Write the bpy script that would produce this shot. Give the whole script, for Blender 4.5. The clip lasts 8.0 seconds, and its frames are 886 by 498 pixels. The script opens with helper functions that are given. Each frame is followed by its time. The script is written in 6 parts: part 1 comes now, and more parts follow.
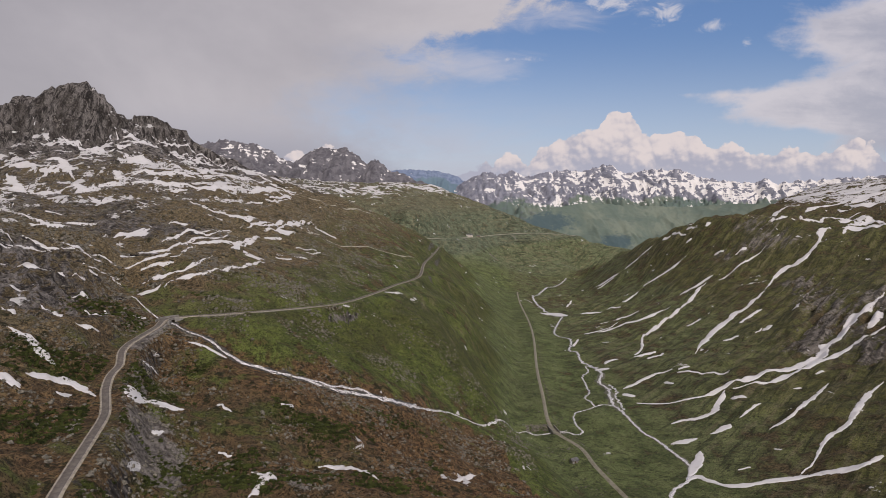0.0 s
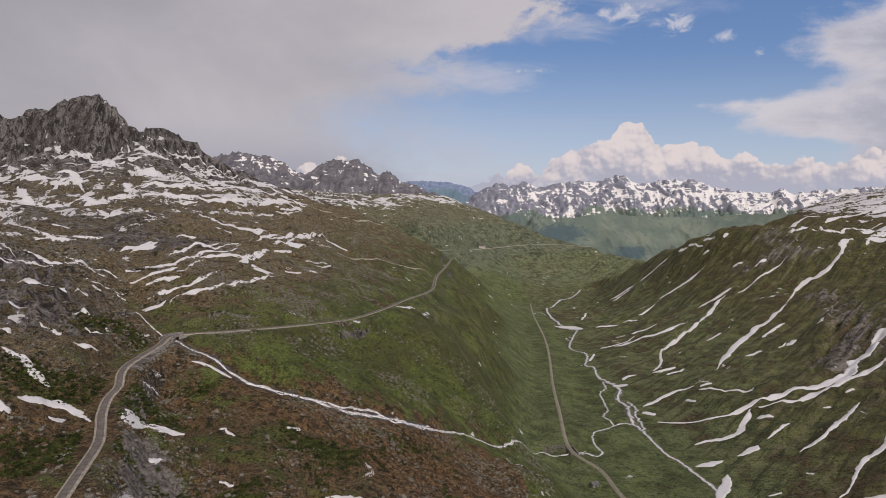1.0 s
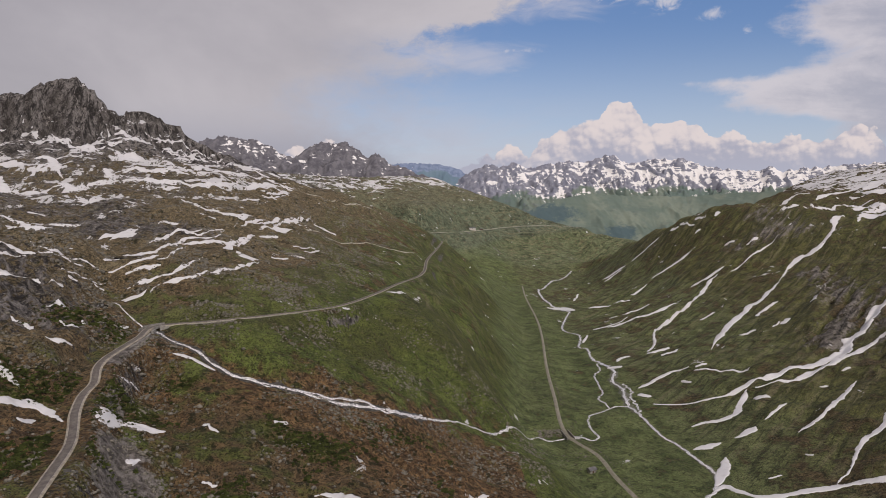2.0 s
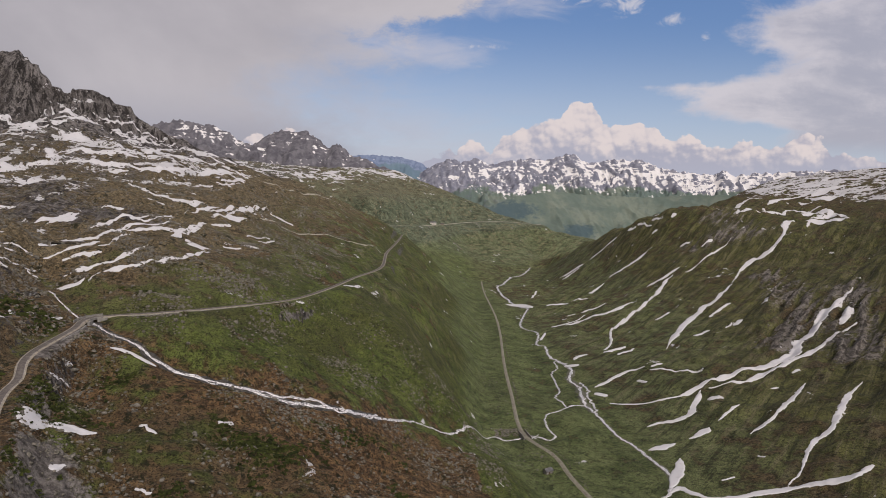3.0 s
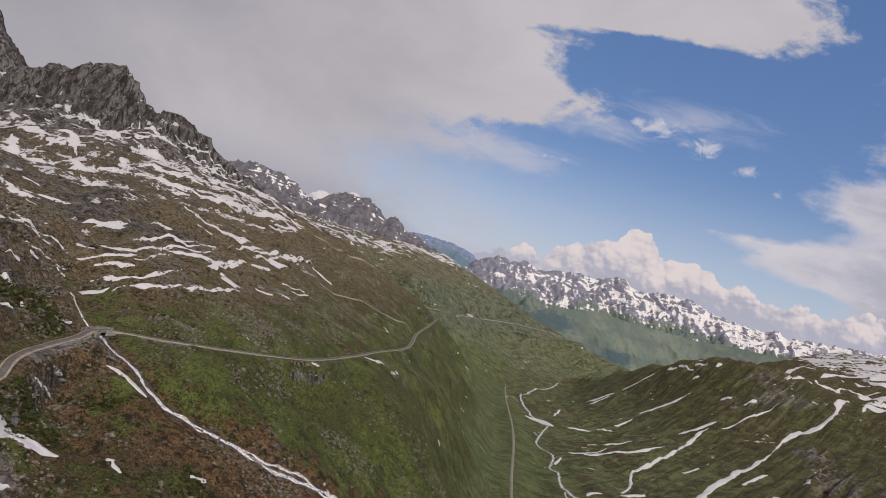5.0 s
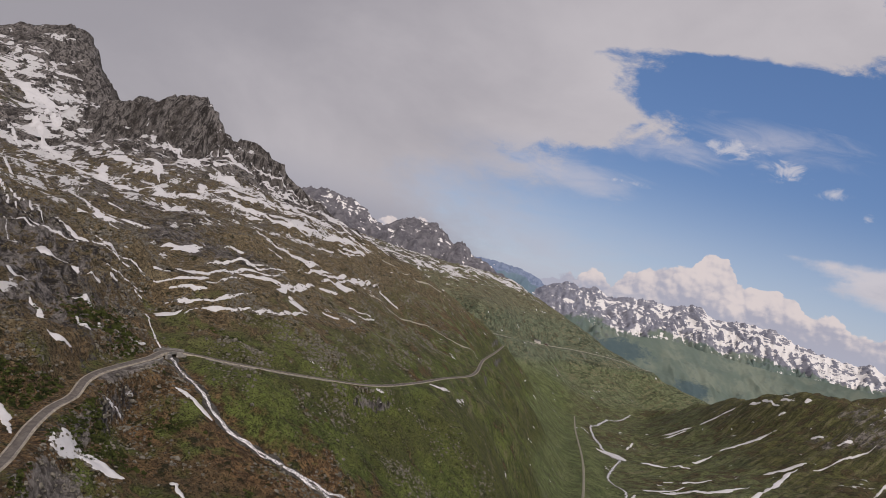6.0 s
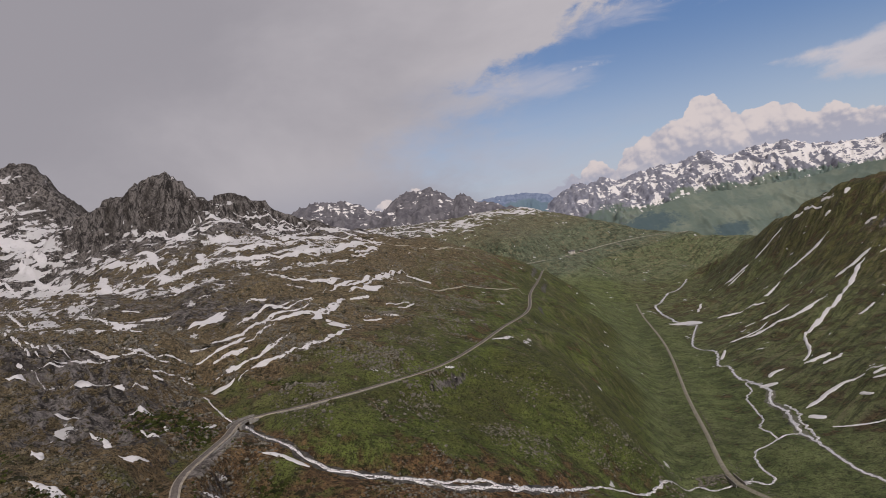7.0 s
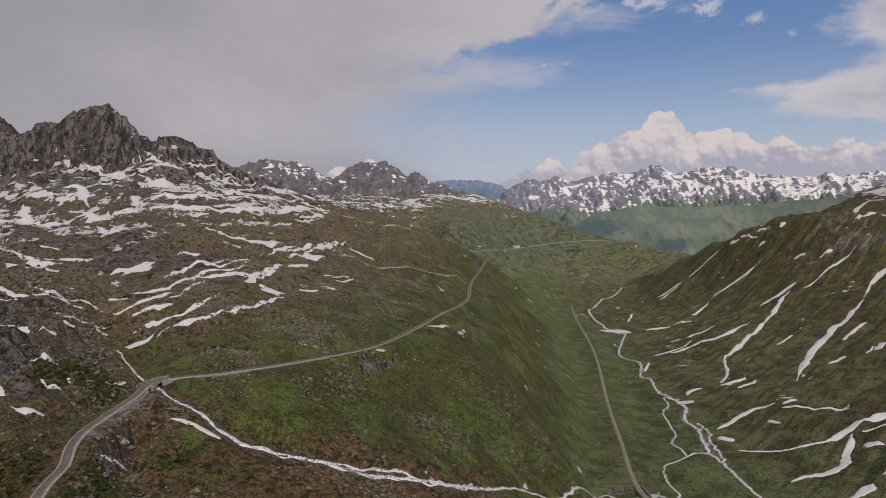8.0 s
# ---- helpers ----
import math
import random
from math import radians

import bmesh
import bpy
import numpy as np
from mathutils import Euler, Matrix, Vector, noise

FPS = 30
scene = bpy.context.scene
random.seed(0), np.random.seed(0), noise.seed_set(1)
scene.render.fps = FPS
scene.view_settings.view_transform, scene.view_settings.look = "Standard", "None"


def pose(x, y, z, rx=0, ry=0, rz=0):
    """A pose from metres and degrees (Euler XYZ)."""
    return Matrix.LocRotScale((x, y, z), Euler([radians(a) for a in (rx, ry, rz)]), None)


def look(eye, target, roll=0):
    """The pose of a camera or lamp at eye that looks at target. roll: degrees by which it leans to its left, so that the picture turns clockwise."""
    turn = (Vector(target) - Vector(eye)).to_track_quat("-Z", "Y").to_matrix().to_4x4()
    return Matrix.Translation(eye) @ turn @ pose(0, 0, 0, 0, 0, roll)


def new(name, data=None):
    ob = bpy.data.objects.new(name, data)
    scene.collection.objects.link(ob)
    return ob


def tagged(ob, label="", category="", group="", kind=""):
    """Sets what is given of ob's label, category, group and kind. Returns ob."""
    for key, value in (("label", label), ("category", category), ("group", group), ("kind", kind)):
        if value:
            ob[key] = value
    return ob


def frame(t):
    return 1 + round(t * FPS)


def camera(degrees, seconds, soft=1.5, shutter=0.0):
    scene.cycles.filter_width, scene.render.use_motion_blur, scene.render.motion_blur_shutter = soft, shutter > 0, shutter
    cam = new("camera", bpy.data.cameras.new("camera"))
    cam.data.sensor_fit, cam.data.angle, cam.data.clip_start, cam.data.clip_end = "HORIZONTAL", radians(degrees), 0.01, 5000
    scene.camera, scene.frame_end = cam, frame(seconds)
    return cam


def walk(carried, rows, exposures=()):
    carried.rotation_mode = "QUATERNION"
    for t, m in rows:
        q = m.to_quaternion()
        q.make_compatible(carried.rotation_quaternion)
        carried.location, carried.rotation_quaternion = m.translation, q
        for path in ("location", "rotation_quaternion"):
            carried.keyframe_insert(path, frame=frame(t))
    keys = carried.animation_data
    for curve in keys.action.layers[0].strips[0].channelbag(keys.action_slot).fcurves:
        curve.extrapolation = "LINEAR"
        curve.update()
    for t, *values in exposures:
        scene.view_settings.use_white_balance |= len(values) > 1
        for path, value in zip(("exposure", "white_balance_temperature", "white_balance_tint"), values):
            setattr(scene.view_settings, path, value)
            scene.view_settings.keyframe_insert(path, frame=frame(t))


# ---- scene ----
# camera: a small drone gliding down the valley
cam = camera(70.97, 8.0, soft=0.6)
walk(cam, [
    (0.0, pose(0.00, 0.00, 191.00, 84.636, 0.090, -0.001)),
    (0.5, pose(-0.72, 8.27, 191.37, 86.200, 1.403, 0.195)),
    (1.0, pose(-1.26, 16.03, 191.46, 85.666, 0.270, 1.086)),
    (1.5, pose(-1.65, 23.31, 191.31, 85.174, -0.766, 0.295)),
    (1.7, pose(-1.77, 26.09, 191.21, 84.716, 0.963, 0.356)),
    (2.8, pose(-2.16, 40.28, 190.25, 83.108, -0.907, -1.901)),
    (3.0, pose(-2.19, 42.67, 190.03, 83.466, -0.907, -3.401)),
    (3.5, pose(-2.26, 48.41, 189.50, 86.241, -2.566, -1.034)),
    (4.0, pose(-2.31, 53.85, 189.02, 87.967, -3.059, -1.367)),
    (4.2, pose(-2.34, 55.96, 188.85, 89.006, -4.986, -0.655)),
    (5.3, pose(-2.59, 66.93, 188.36, 91.777, -15.362, 1.145)),
    (5.5, pose(-2.68, 68.84, 188.38, 92.408, -17.175, 2.435)),
    (5.7, pose(-2.78, 70.72, 188.45, 93.294, -24.561, 2.966)),
    (6.0, pose(-2.95, 73.52, 188.65, 91.884, -14.316, 7.338)),
    (6.5, pose(-3.36, 78.09, 189.24, 89.756, 2.697, 9.660)),
    (7.0, pose(-3.93, 82.58, 190.21, 88.155, 10.946, 8.459)),
    (7.5, pose(-4.67, 87.06, 191.60, 85.608, 11.535, 5.427)),
    (8.0, pose(-5.62, 91.54, 193.49, 85.648, 2.666, 3.836)),
], exposures=((0, -0.09, 6450, 17), (5.5, -0.10, 6450, 17), (6.2, -0.20, 6450, 17), (8, -0.25, 6450, 17)))

# ---- sky and sun ----
SUN_ELEVATION, SUN_AZIMUTH = radians(45), radians(152)   # clockwise from +y: high behind, a little to the right

world = bpy.data.worlds.new("sky")
scene.world = world
world.use_nodes = True
wt = world.node_tree
wt.nodes.clear()


def wnode(kind, **values):
    n = wt.nodes.new(kind)
    for key, value in values.items():
        n.inputs[key].default_value = value
    return n


def wmath(op, a, b=None, c=None, clamp=False):
    n = wt.nodes.new("ShaderNodeMath")
    n.operation, n.use_clamp = op, clamp
    for i, v in enumerate((a, b, c)):
        if v is None:
            continue
        if isinstance(v, (int, float)):
            n.inputs[i].default_value = v
        else:
            wt.links.new(v, n.inputs[i])
    return n.outputs[0]


def wsmooth(v, lo, hi):
    n = wt.nodes.new("ShaderNodeMapRange")
    n.interpolation_type = "SMOOTHSTEP"
    wt.links.new(v, n.inputs["Value"])
    n.inputs["From Min"].default_value, n.inputs["From Max"].default_value = lo, hi
    return n.outputs["Result"]


def wmix(fac, a, b):
    n = wt.nodes.new("ShaderNodeMix")
    n.data_type = "RGBA"
    for sock, v in ((n.inputs["Factor"], fac), (n.inputs["A"], a), (n.inputs["B"], b)):
        if isinstance(v, (tuple, float, int)):
            sock.default_value = (*v, 1) if isinstance(v, tuple) else v
        else:
            wt.links.new(v, sock)
    return n.outputs["Result"]


def wnoise(vec, scale, detail, rough=0.55, warp=0.0):
    n = wnode("ShaderNodeTexNoise", Scale=scale, Detail=detail, Roughness=rough, Distortion=warp)
    wt.links.new(vec, n.inputs["Vector"])
    return n.outputs["Fac"]


def wsum(terms):
    out = terms[0]
    for term in terms[1:]:
        out = wmath("ADD", out, term)
    return out


tc = wt.nodes.new("ShaderNodeTexCoord")
sep = wt.nodes.new("ShaderNodeSeparateXYZ")
wt.links.new(tc.outputs["Generated"], sep.inputs[0])
ahead = wmath("MAXIMUM", wmath("ABSOLUTE", sep.outputs["Y"]), 0.12)
U = wmath("DIVIDE", sep.outputs["X"], ahead)      # tangent to the side
V = wmath("DIVIDE", sep.outputs["Z"], ahead)      # tangent upwards
flat = wt.nodes.new("ShaderNodeCombineXYZ")
wt.links.new(U, flat.inputs[0])
wt.links.new(wmath("MULTIPLY", V, 1.7), flat.inputs[1])
plane = flat.outputs[0]


def bank(u0, v0, su, sv, weight):
    """A soft bank of cloud round one direction."""
    du, dv = wmath("DIVIDE", wmath("SUBTRACT", U, u0), su), wmath("DIVIDE", wmath("SUBTRACT", V, v0), sv)
    r = wmath("ADD", wmath("MULTIPLY", du, du), wmath("MULTIPLY", dv, dv))
    return wmath("MULTIPLY", wmath("EXPONENT", wmath("MULTIPLY", r, -1.0)), weight)


sky = wt.nodes.new("ShaderNodeTexSky")
sky.sky_type, sky.sun_disc = "NISHITA", False
sky.sun_elevation, sky.sun_rotation = SUN_ELEVATION, SUN_AZIMUTH
sky.altitude, sky.air_density, sky.dust_density, sky.ozone_density = 2200, 1.2, 1.0, 1.6
blue = wt.nodes.new("ShaderNodeVectorMath")
blue.operation = "SCALE"
blue.inputs["Scale"].default_value = 0.085
wt.links.new(sky.outputs[0], blue.inputs[0])
blue = blue.outputs[0]

# the grey deck over the near ridge; its edge leaves a window of blue further right
ragged = wnoise(plane, 3.4, 8, 0.6, 0.5)
fine = wnoise(plane, 13.0, 8, 0.65, 0.3)
edge = wt.nodes.new("ShaderNodeValToRGB")
edge.color_ramp.interpolation = "B_SPLINE"
stops = [(0.0, 0.40), (0.14, 0.42), (0.205, 0.38), (0.27, 0.44), (0.305, 0.53), (0.345, 0.47), (0.39, 0.47), (0.428, 0.63), (0.485, 0.71), (0.52, 0.71), (0.57, 0.645), (0.68, 0.60), (0.71, 0.68), (0.735, 0.90), (0.79, 1.0), (0.86, 0.98), (0.925, 0.94), (1.0, 0.83)]
while len(edge.color_ramp.elements) < len(stops):
    edge.color_ramp.elements.new(0.5)
for el, (at_v, val) in zip(edge.color_ramp.elements, stops):
    el.position, el.color = at_v, (val, val, val, 1)
wt.links.new(wmath("DIVIDE", V, 0.6), edge.inputs["Fac"])
deck = wmath("SUBTRACT", wmath("SUBTRACT", edge.outputs["Color"], 0.5), U)
deck = wsum([wmath("MULTIPLY", deck, 3.2), wmath("MULTIPLY", wmath("SUBTRACT", ragged, 0.5), 1.5), wmath("MULTIPLY", wmath("SUBTRACT", fine, 0.5), 0.9)])
crisp = wsmooth(V, 0.14, 0.27)
deck_fac = wmath("ADD", wmath("MULTIPLY", wsmooth(deck, -0.06, 0.22), crisp), wmath("MULTIPLY", wsmooth(deck, -0.45, 0.75), wmath("SUBTRACT", 1.0, crisp)))


def curve_of(value, lo, hi, pairs):
    """A height read off a line of (place, height) pairs."""
    n = wt.nodes.new("ShaderNodeValToRGB")
    while len(n.color_ramp.elements) < len(pairs):
        n.color_ramp.elements.new(0.5)
    for el, (place, height) in zip(n.color_ramp.elements, pairs):
        el.position, el.color = (place - lo) / (hi - lo), (height, height, height, 1)
    wt.links.new(wmath("DIVIDE", wmath("SUBTRACT", value, lo), hi - lo), n.inputs["Fac"])
    return n.outputs["Color"]


def centred(value, much):
    return wmath("MULTIPLY", wmath("SUBTRACT", value, 0.5), much)


def shifted(du, dv):
    n = wt.nodes.new("ShaderNodeVectorMath")
    n.operation = "ADD"
    wt.links.new(upright.outputs[0], n.inputs[0])
    n.inputs[1].default_value = (du, dv, 0)
    return n.outputs[0]


def billows(vec):
    """Round heads of cloud, large ones carrying smaller ones."""
    terms = []
    for scale, much in ((17.0, 0.55), (40.0, 0.28), (90.0, 0.12)):
        wob = wt.nodes.new("ShaderNodeVectorMath")
        wob.operation = "MULTIPLY_ADD"
        nz = wnode("ShaderNodeTexNoise", Scale=scale * 0.8, Detail=3.0)
        wt.links.new(vec, nz.inputs["Vector"])
        wt.links.new(nz.outputs["Color"], wob.inputs[0])
        wob.inputs[1].default_value = (0.7 / scale, 0.7 / scale, 0)
        wt.links.new(vec, wob.inputs[2])
        v = wnode("ShaderNodeTexVoronoi", Scale=scale)
        wt.links.new(wob.outputs[0], v.inputs["Vector"])
        terms.append(wmath("MULTIPLY", wmath("SUBTRACT", 0.5, v.outputs["Distance"]), much * 2))
    return wsum(terms)


# torn altocumulus to the right of the blue window
streaky = wt.nodes.new("ShaderNodeCombineXYZ")
wt.links.new(U, streaky.inputs[0])
wt.links.new(wmath("MULTIPLY", V, 3.6), streaky.inputs[1])
soft_noise = wnoise(streaky.outputs[0], 5.0, 9, 0.58, 0.4)
edge_right = curve_of(V, 0.0, 0.40, [(0.0, 0.62), (0.085, 0.60), (0.10, 0.50), (0.12, 0.44), (0.135, 0.40), (0.150, 0.39), (0.162, 0.48), (0.178, 0.55), (0.20, 0.565), (0.22, 0.515),
                                     (0.235, 0.51), (0.25, 0.535), (0.27, 0.56), (0.30, 0.59), (0.38, 0.64)])
right = wsum([wmath("MULTIPLY", wmath("SUBTRACT", U, edge_right), 6.0), centred(soft_noise, 1.5), centred(fine, 1.0)])
right_fac = wmath("MULTIPLY", wsmooth(right, -0.10, 0.50), wsmooth(V, 0.03, 0.08))
tufts = wmath("MAXIMUM", wmath("MAXIMUM", bank(0.27, 0.292, 0.07, 0.022, 1.0), bank(0.345, 0.278, 0.06, 0.020, 1.0)),
              wmath("MAXIMUM", wmath("MAXIMUM", bank(0.43, 0.256, 0.038, 0.014, 1.0), bank(0.477, 0.231, 0.014, 0.010, 0.75)), bank(0.09, 0.205, 0.10, 0.006, 0.7)))
shreds = wnoise(plane, 22.0, 8, 0.62, 0.6)
tuft_fac = wmath("MULTIPLY", wsmooth(wsum([wmath("MULTIPLY", tufts, 0.75), centred(shreds, 2.0)]), 0.42, 0.85), wsmooth(tufts, 0.1, 0.5))

# cumulus heaped over the far range: the line of their tops
lump = wnoise(plane, 26.0, 8, 0.6, 0.2)
bent = wmath("ADD", U, centred(wnoise(plane, 40.0, 4, 0.6), 0.014))
tops = curve_of(bent, -0.30, 0.76, [(-0.30, 0.02), (-0.25, 0.062), (-0.235, 0.072), (-0.215, 0.062), (-0.19, 0.080), (-0.165, 0.060), (-0.12, 0.02), (0.0, 0.032), (0.045, 0.048),
                                    (0.068, 0.050), (0.082, 0.038), (0.10, 0.058), (0.12, 0.058), (0.135, 0.042), (0.155, 0.080), (0.20, 0.100), (0.248, 0.098), (0.262, 0.122), (0.278, 0.131), (0.296, 0.129), (0.310, 0.112),
                                    (0.33, 0.092), (0.36, 0.096), (0.40, 0.094), (0.42, 0.068), (0.46, 0.074), (0.50, 0.060), (0.55, 0.070), (0.60, 0.062), (0.642, 0.088), (0.68, 0.076), (0.75, 0.05)])
upright = wt.nodes.new("ShaderNodeCombineXYZ")
wt.links.new(U, upright.inputs[0])
wt.links.new(V, upright.inputs[1])
heads = billows(upright.outputs[0])
lean = wmath("SUBTRACT", heads, billows(shifted(0.003, 0.005)))
depth = wmath("DIVIDE", wmath("SUBTRACT", tops, V), 0.030)
cumulus = wsum([depth, wmath("MULTIPLY", heads, 0.8), centred(lump, 0.75)])
cum_fac = wsmooth(cumulus, 0.14, 0.28)
foot = wsmooth(wsum([V, wmath("MULTIPLY", centred(lump, 0.06), 1.0), wmath("MULTIPLY", heads, 0.012)]), 0.020, 0.075)
cum_light = wsmooth(wsum([wmath("MULTIPLY", lean, 1.5), wmath("MULTIPLY", heads, 0.40), wmath("MULTIPLY", foot, 0.75), wmath("MULTIPLY", depth, -0.07), centred(lump, 0.8)]), -0.15, 0.95)

haze = wsmooth(V, 0.26, 0.0)
deeper = wmath("MULTIPLY", wsmooth(V, 0.0, 0.30), 0.35)
base = wmix(wmath("MULTIPLY", haze, 0.66), wmix(deeper, blue, (0.12, 0.29, 0.66)), (0.46, 0.54, 0.69))
shade = wnoise(plane, 2.0, 7, 0.55, 0.3)
deck_col = wmix(wsmooth(wsum([shade, wmath("MULTIPLY", wmath("ADD", U, 0.55), 0.50), wmath("MULTIPLY", V, -0.28)]), 0.28, 0.90), (0.385, 0.375, 0.39), (0.60, 0.58, 0.58))
deck_col = wmix(wsmooth(V, 0.16, 0.02), deck_col, (0.36, 0.37, 0.42))
veil = wmath("MULTIPLY", wmath("MULTIPLY", wsmooth(U, 0.34, -0.05), wsmooth(V, 0.17, 0.07)), wsmooth(soft_noise, 0.30, 0.62))
col = wmix(wmath("MULTIPLY", veil, 0.55), base, (0.52, 0.53, 0.58))
thin = wsmooth(wsum([wmath("MAXIMUM", bank(0.02, 0.195, 0.15, 0.030, 1.0), wmath("MAXIMUM", bank(0.32, 0.315, 0.13, 0.035, 0.9), bank(0.16, 0.27, 0.12, 0.03, 0.8))), centred(wnoise(streaky.outputs[0], 9.0, 8, 0.6, 0.8), 1.6)]), 0.25, 1.15)
col = wmix(wmath("MULTIPLY", thin, 0.55), col, (0.60, 0.60, 0.64))
col = wmix(wmath("MULTIPLY", tuft_fac, 0.75), col, (0.66, 0.66, 0.68))
inner = wsmooth(wsum([wmath("MULTIPLY", wmath("SUBTRACT", U, 0.62), 3.0), centred(soft_noise, 2.2), centred(fine, 1.3), wmath("MULTIPLY", V, -1.2)]), -0.65, 0.45)
col = wmix(wmath("MULTIPLY", right_fac, 0.90), col, wmix(inner, (0.66, 0.64, 0.65), (0.43, 0.44, 0.49)))
col = wmix(wmath("MULTIPLY", deck_fac, 0.97), col, deck_col)
col = wmix(wmath("MULTIPLY", cum_fac, 0.96), col, wmix(cum_light, (0.43, 0.44, 0.51), (0.77, 0.70, 0.66)))
col = wmix(wmath("MULTIPLY", wsmooth(V, 0.055, 0.0), 0.65), col, (0.45, 0.48, 0.56))
bg = wnode("ShaderNodeBackground", Strength=1.0)
wt.links.new(col, bg.inputs["Color"])
out = wt.nodes.new("ShaderNodeOutputWorld")
wt.links.new(bg.outputs[0], out.inputs["Surface"])

sun_data = bpy.data.lights.new("sun", "SUN")
sun_data.energy, sun_data.angle, sun_data.color = 2.8, radians(3), (1.0, 0.94, 0.85)
sun = new("sun", sun_data)
sun.matrix_world = look((0, 0, 600), (600 * -math.sin(SUN_AZIMUTH) * math.cos(SUN_ELEVATION),
                                      600 * -math.cos(SUN_AZIMUTH) * math.cos(SUN_ELEVATION), 600 - 600 * math.sin(SUN_ELEVATION)))

# ---- materials ----
class Mat:
    """A node material, written as short expressions."""

    def __init__(self, name, rough=0.9):
        self.m = bpy.data.materials.new(name)
        self.m.use_nodes = True
        self.t = self.m.node_tree
        self.bsdf = self.t.nodes["Principled BSDF"]
        self.bsdf.inputs["Roughness"].default_value = rough
        self.bsdf.inputs["Specular IOR Level"].default_value = 0.2
        self.place = self.t.nodes.new("ShaderNodeNewGeometry").outputs["Position"]

    def put(self, sock, v):
        if isinstance(v, tuple):
            sock.default_value = (*v, 1) if len(sock.default_value) == 4 else v
        elif isinstance(v, (int, float)):
            sock.default_value = v
        else:
            self.t.links.new(v, sock)

    def scaled(self, sx, sy, sz, vec=None):
        n = self.t.nodes.new("ShaderNodeMapping")
        self.t.links.new(vec or self.place, n.inputs["Vector"])
        n.inputs["Scale"].default_value = (sx, sy, sz)
        return n.outputs[0]

    def noise(self, scale, detail=6, rough=0.6, warp=0.0, vec=None):
        n = self.t.nodes.new("ShaderNodeTexNoise")
        self.t.links.new(vec or self.place, n.inputs["Vector"])
        for k, v in (("Scale", scale), ("Detail", detail), ("Roughness", rough), ("Distortion", warp)):
            n.inputs[k].default_value = v
        return n.outputs["Fac"]

    def cells(self, scale, vec=None, feature="F1", out="Distance"):
        n = self.t.nodes.new("ShaderNodeTexVoronoi")
        n.feature = feature
        self.t.links.new(vec or self.place, n.inputs["Vector"])
        n.inputs["Scale"].default_value = scale
        return n.outputs[out]

    def attr(self, name):
        n = self.t.nodes.new("ShaderNodeAttribute")
        n.attribute_name = name
        return n.outputs["Fac"]

    def math(self, op, a, b=0.0, clamp=False):
        n = self.t.nodes.new("ShaderNodeMath")
        n.operation, n.use_clamp = op, clamp
        self.put(n.inputs[0], a)
        self.put(n.inputs[1], b)
        return n.outputs[0]

    def ramp(self, v, lo, hi):
        n = self.t.nodes.new("ShaderNodeMapRange")
        n.interpolation_type = "SMOOTHSTEP"
        self.put(n.inputs["Value"], v)
        n.inputs["From Min"].default_value, n.inputs["From Max"].default_value = lo, hi
        return n.outputs["Result"]

    def mix(self, fac, a, b):
        n = self.t.nodes.new("ShaderNodeMix")
        n.data_type = "RGBA"
        self.put(n.inputs["Factor"], fac)
        self.put(n.inputs["A"], a)
        self.put(n.inputs["B"], b)
        return n.outputs["Result"]

    def color(self, v):
        self.put(self.bsdf.inputs["Base Color"], v)
        return self

    def bump(self, height, strength, distance):
        n = self.t.nodes.new("ShaderNodeBump")
        n.inputs["Strength"].default_value, n.inputs["Distance"].default_value = strength, distance
        self.put(n.inputs["Height"], height)
        self.t.links.new(n.outputs[0], self.bsdf.inputs["Normal"])
        return self


def rgb(r, g, b):
    """A base colour from 0-255 display values."""
    return tuple(((v / 255 + 0.055) / 1.055) ** 2.4 if v > 10 else v / 255 / 12.92 for v in (r, g, b))


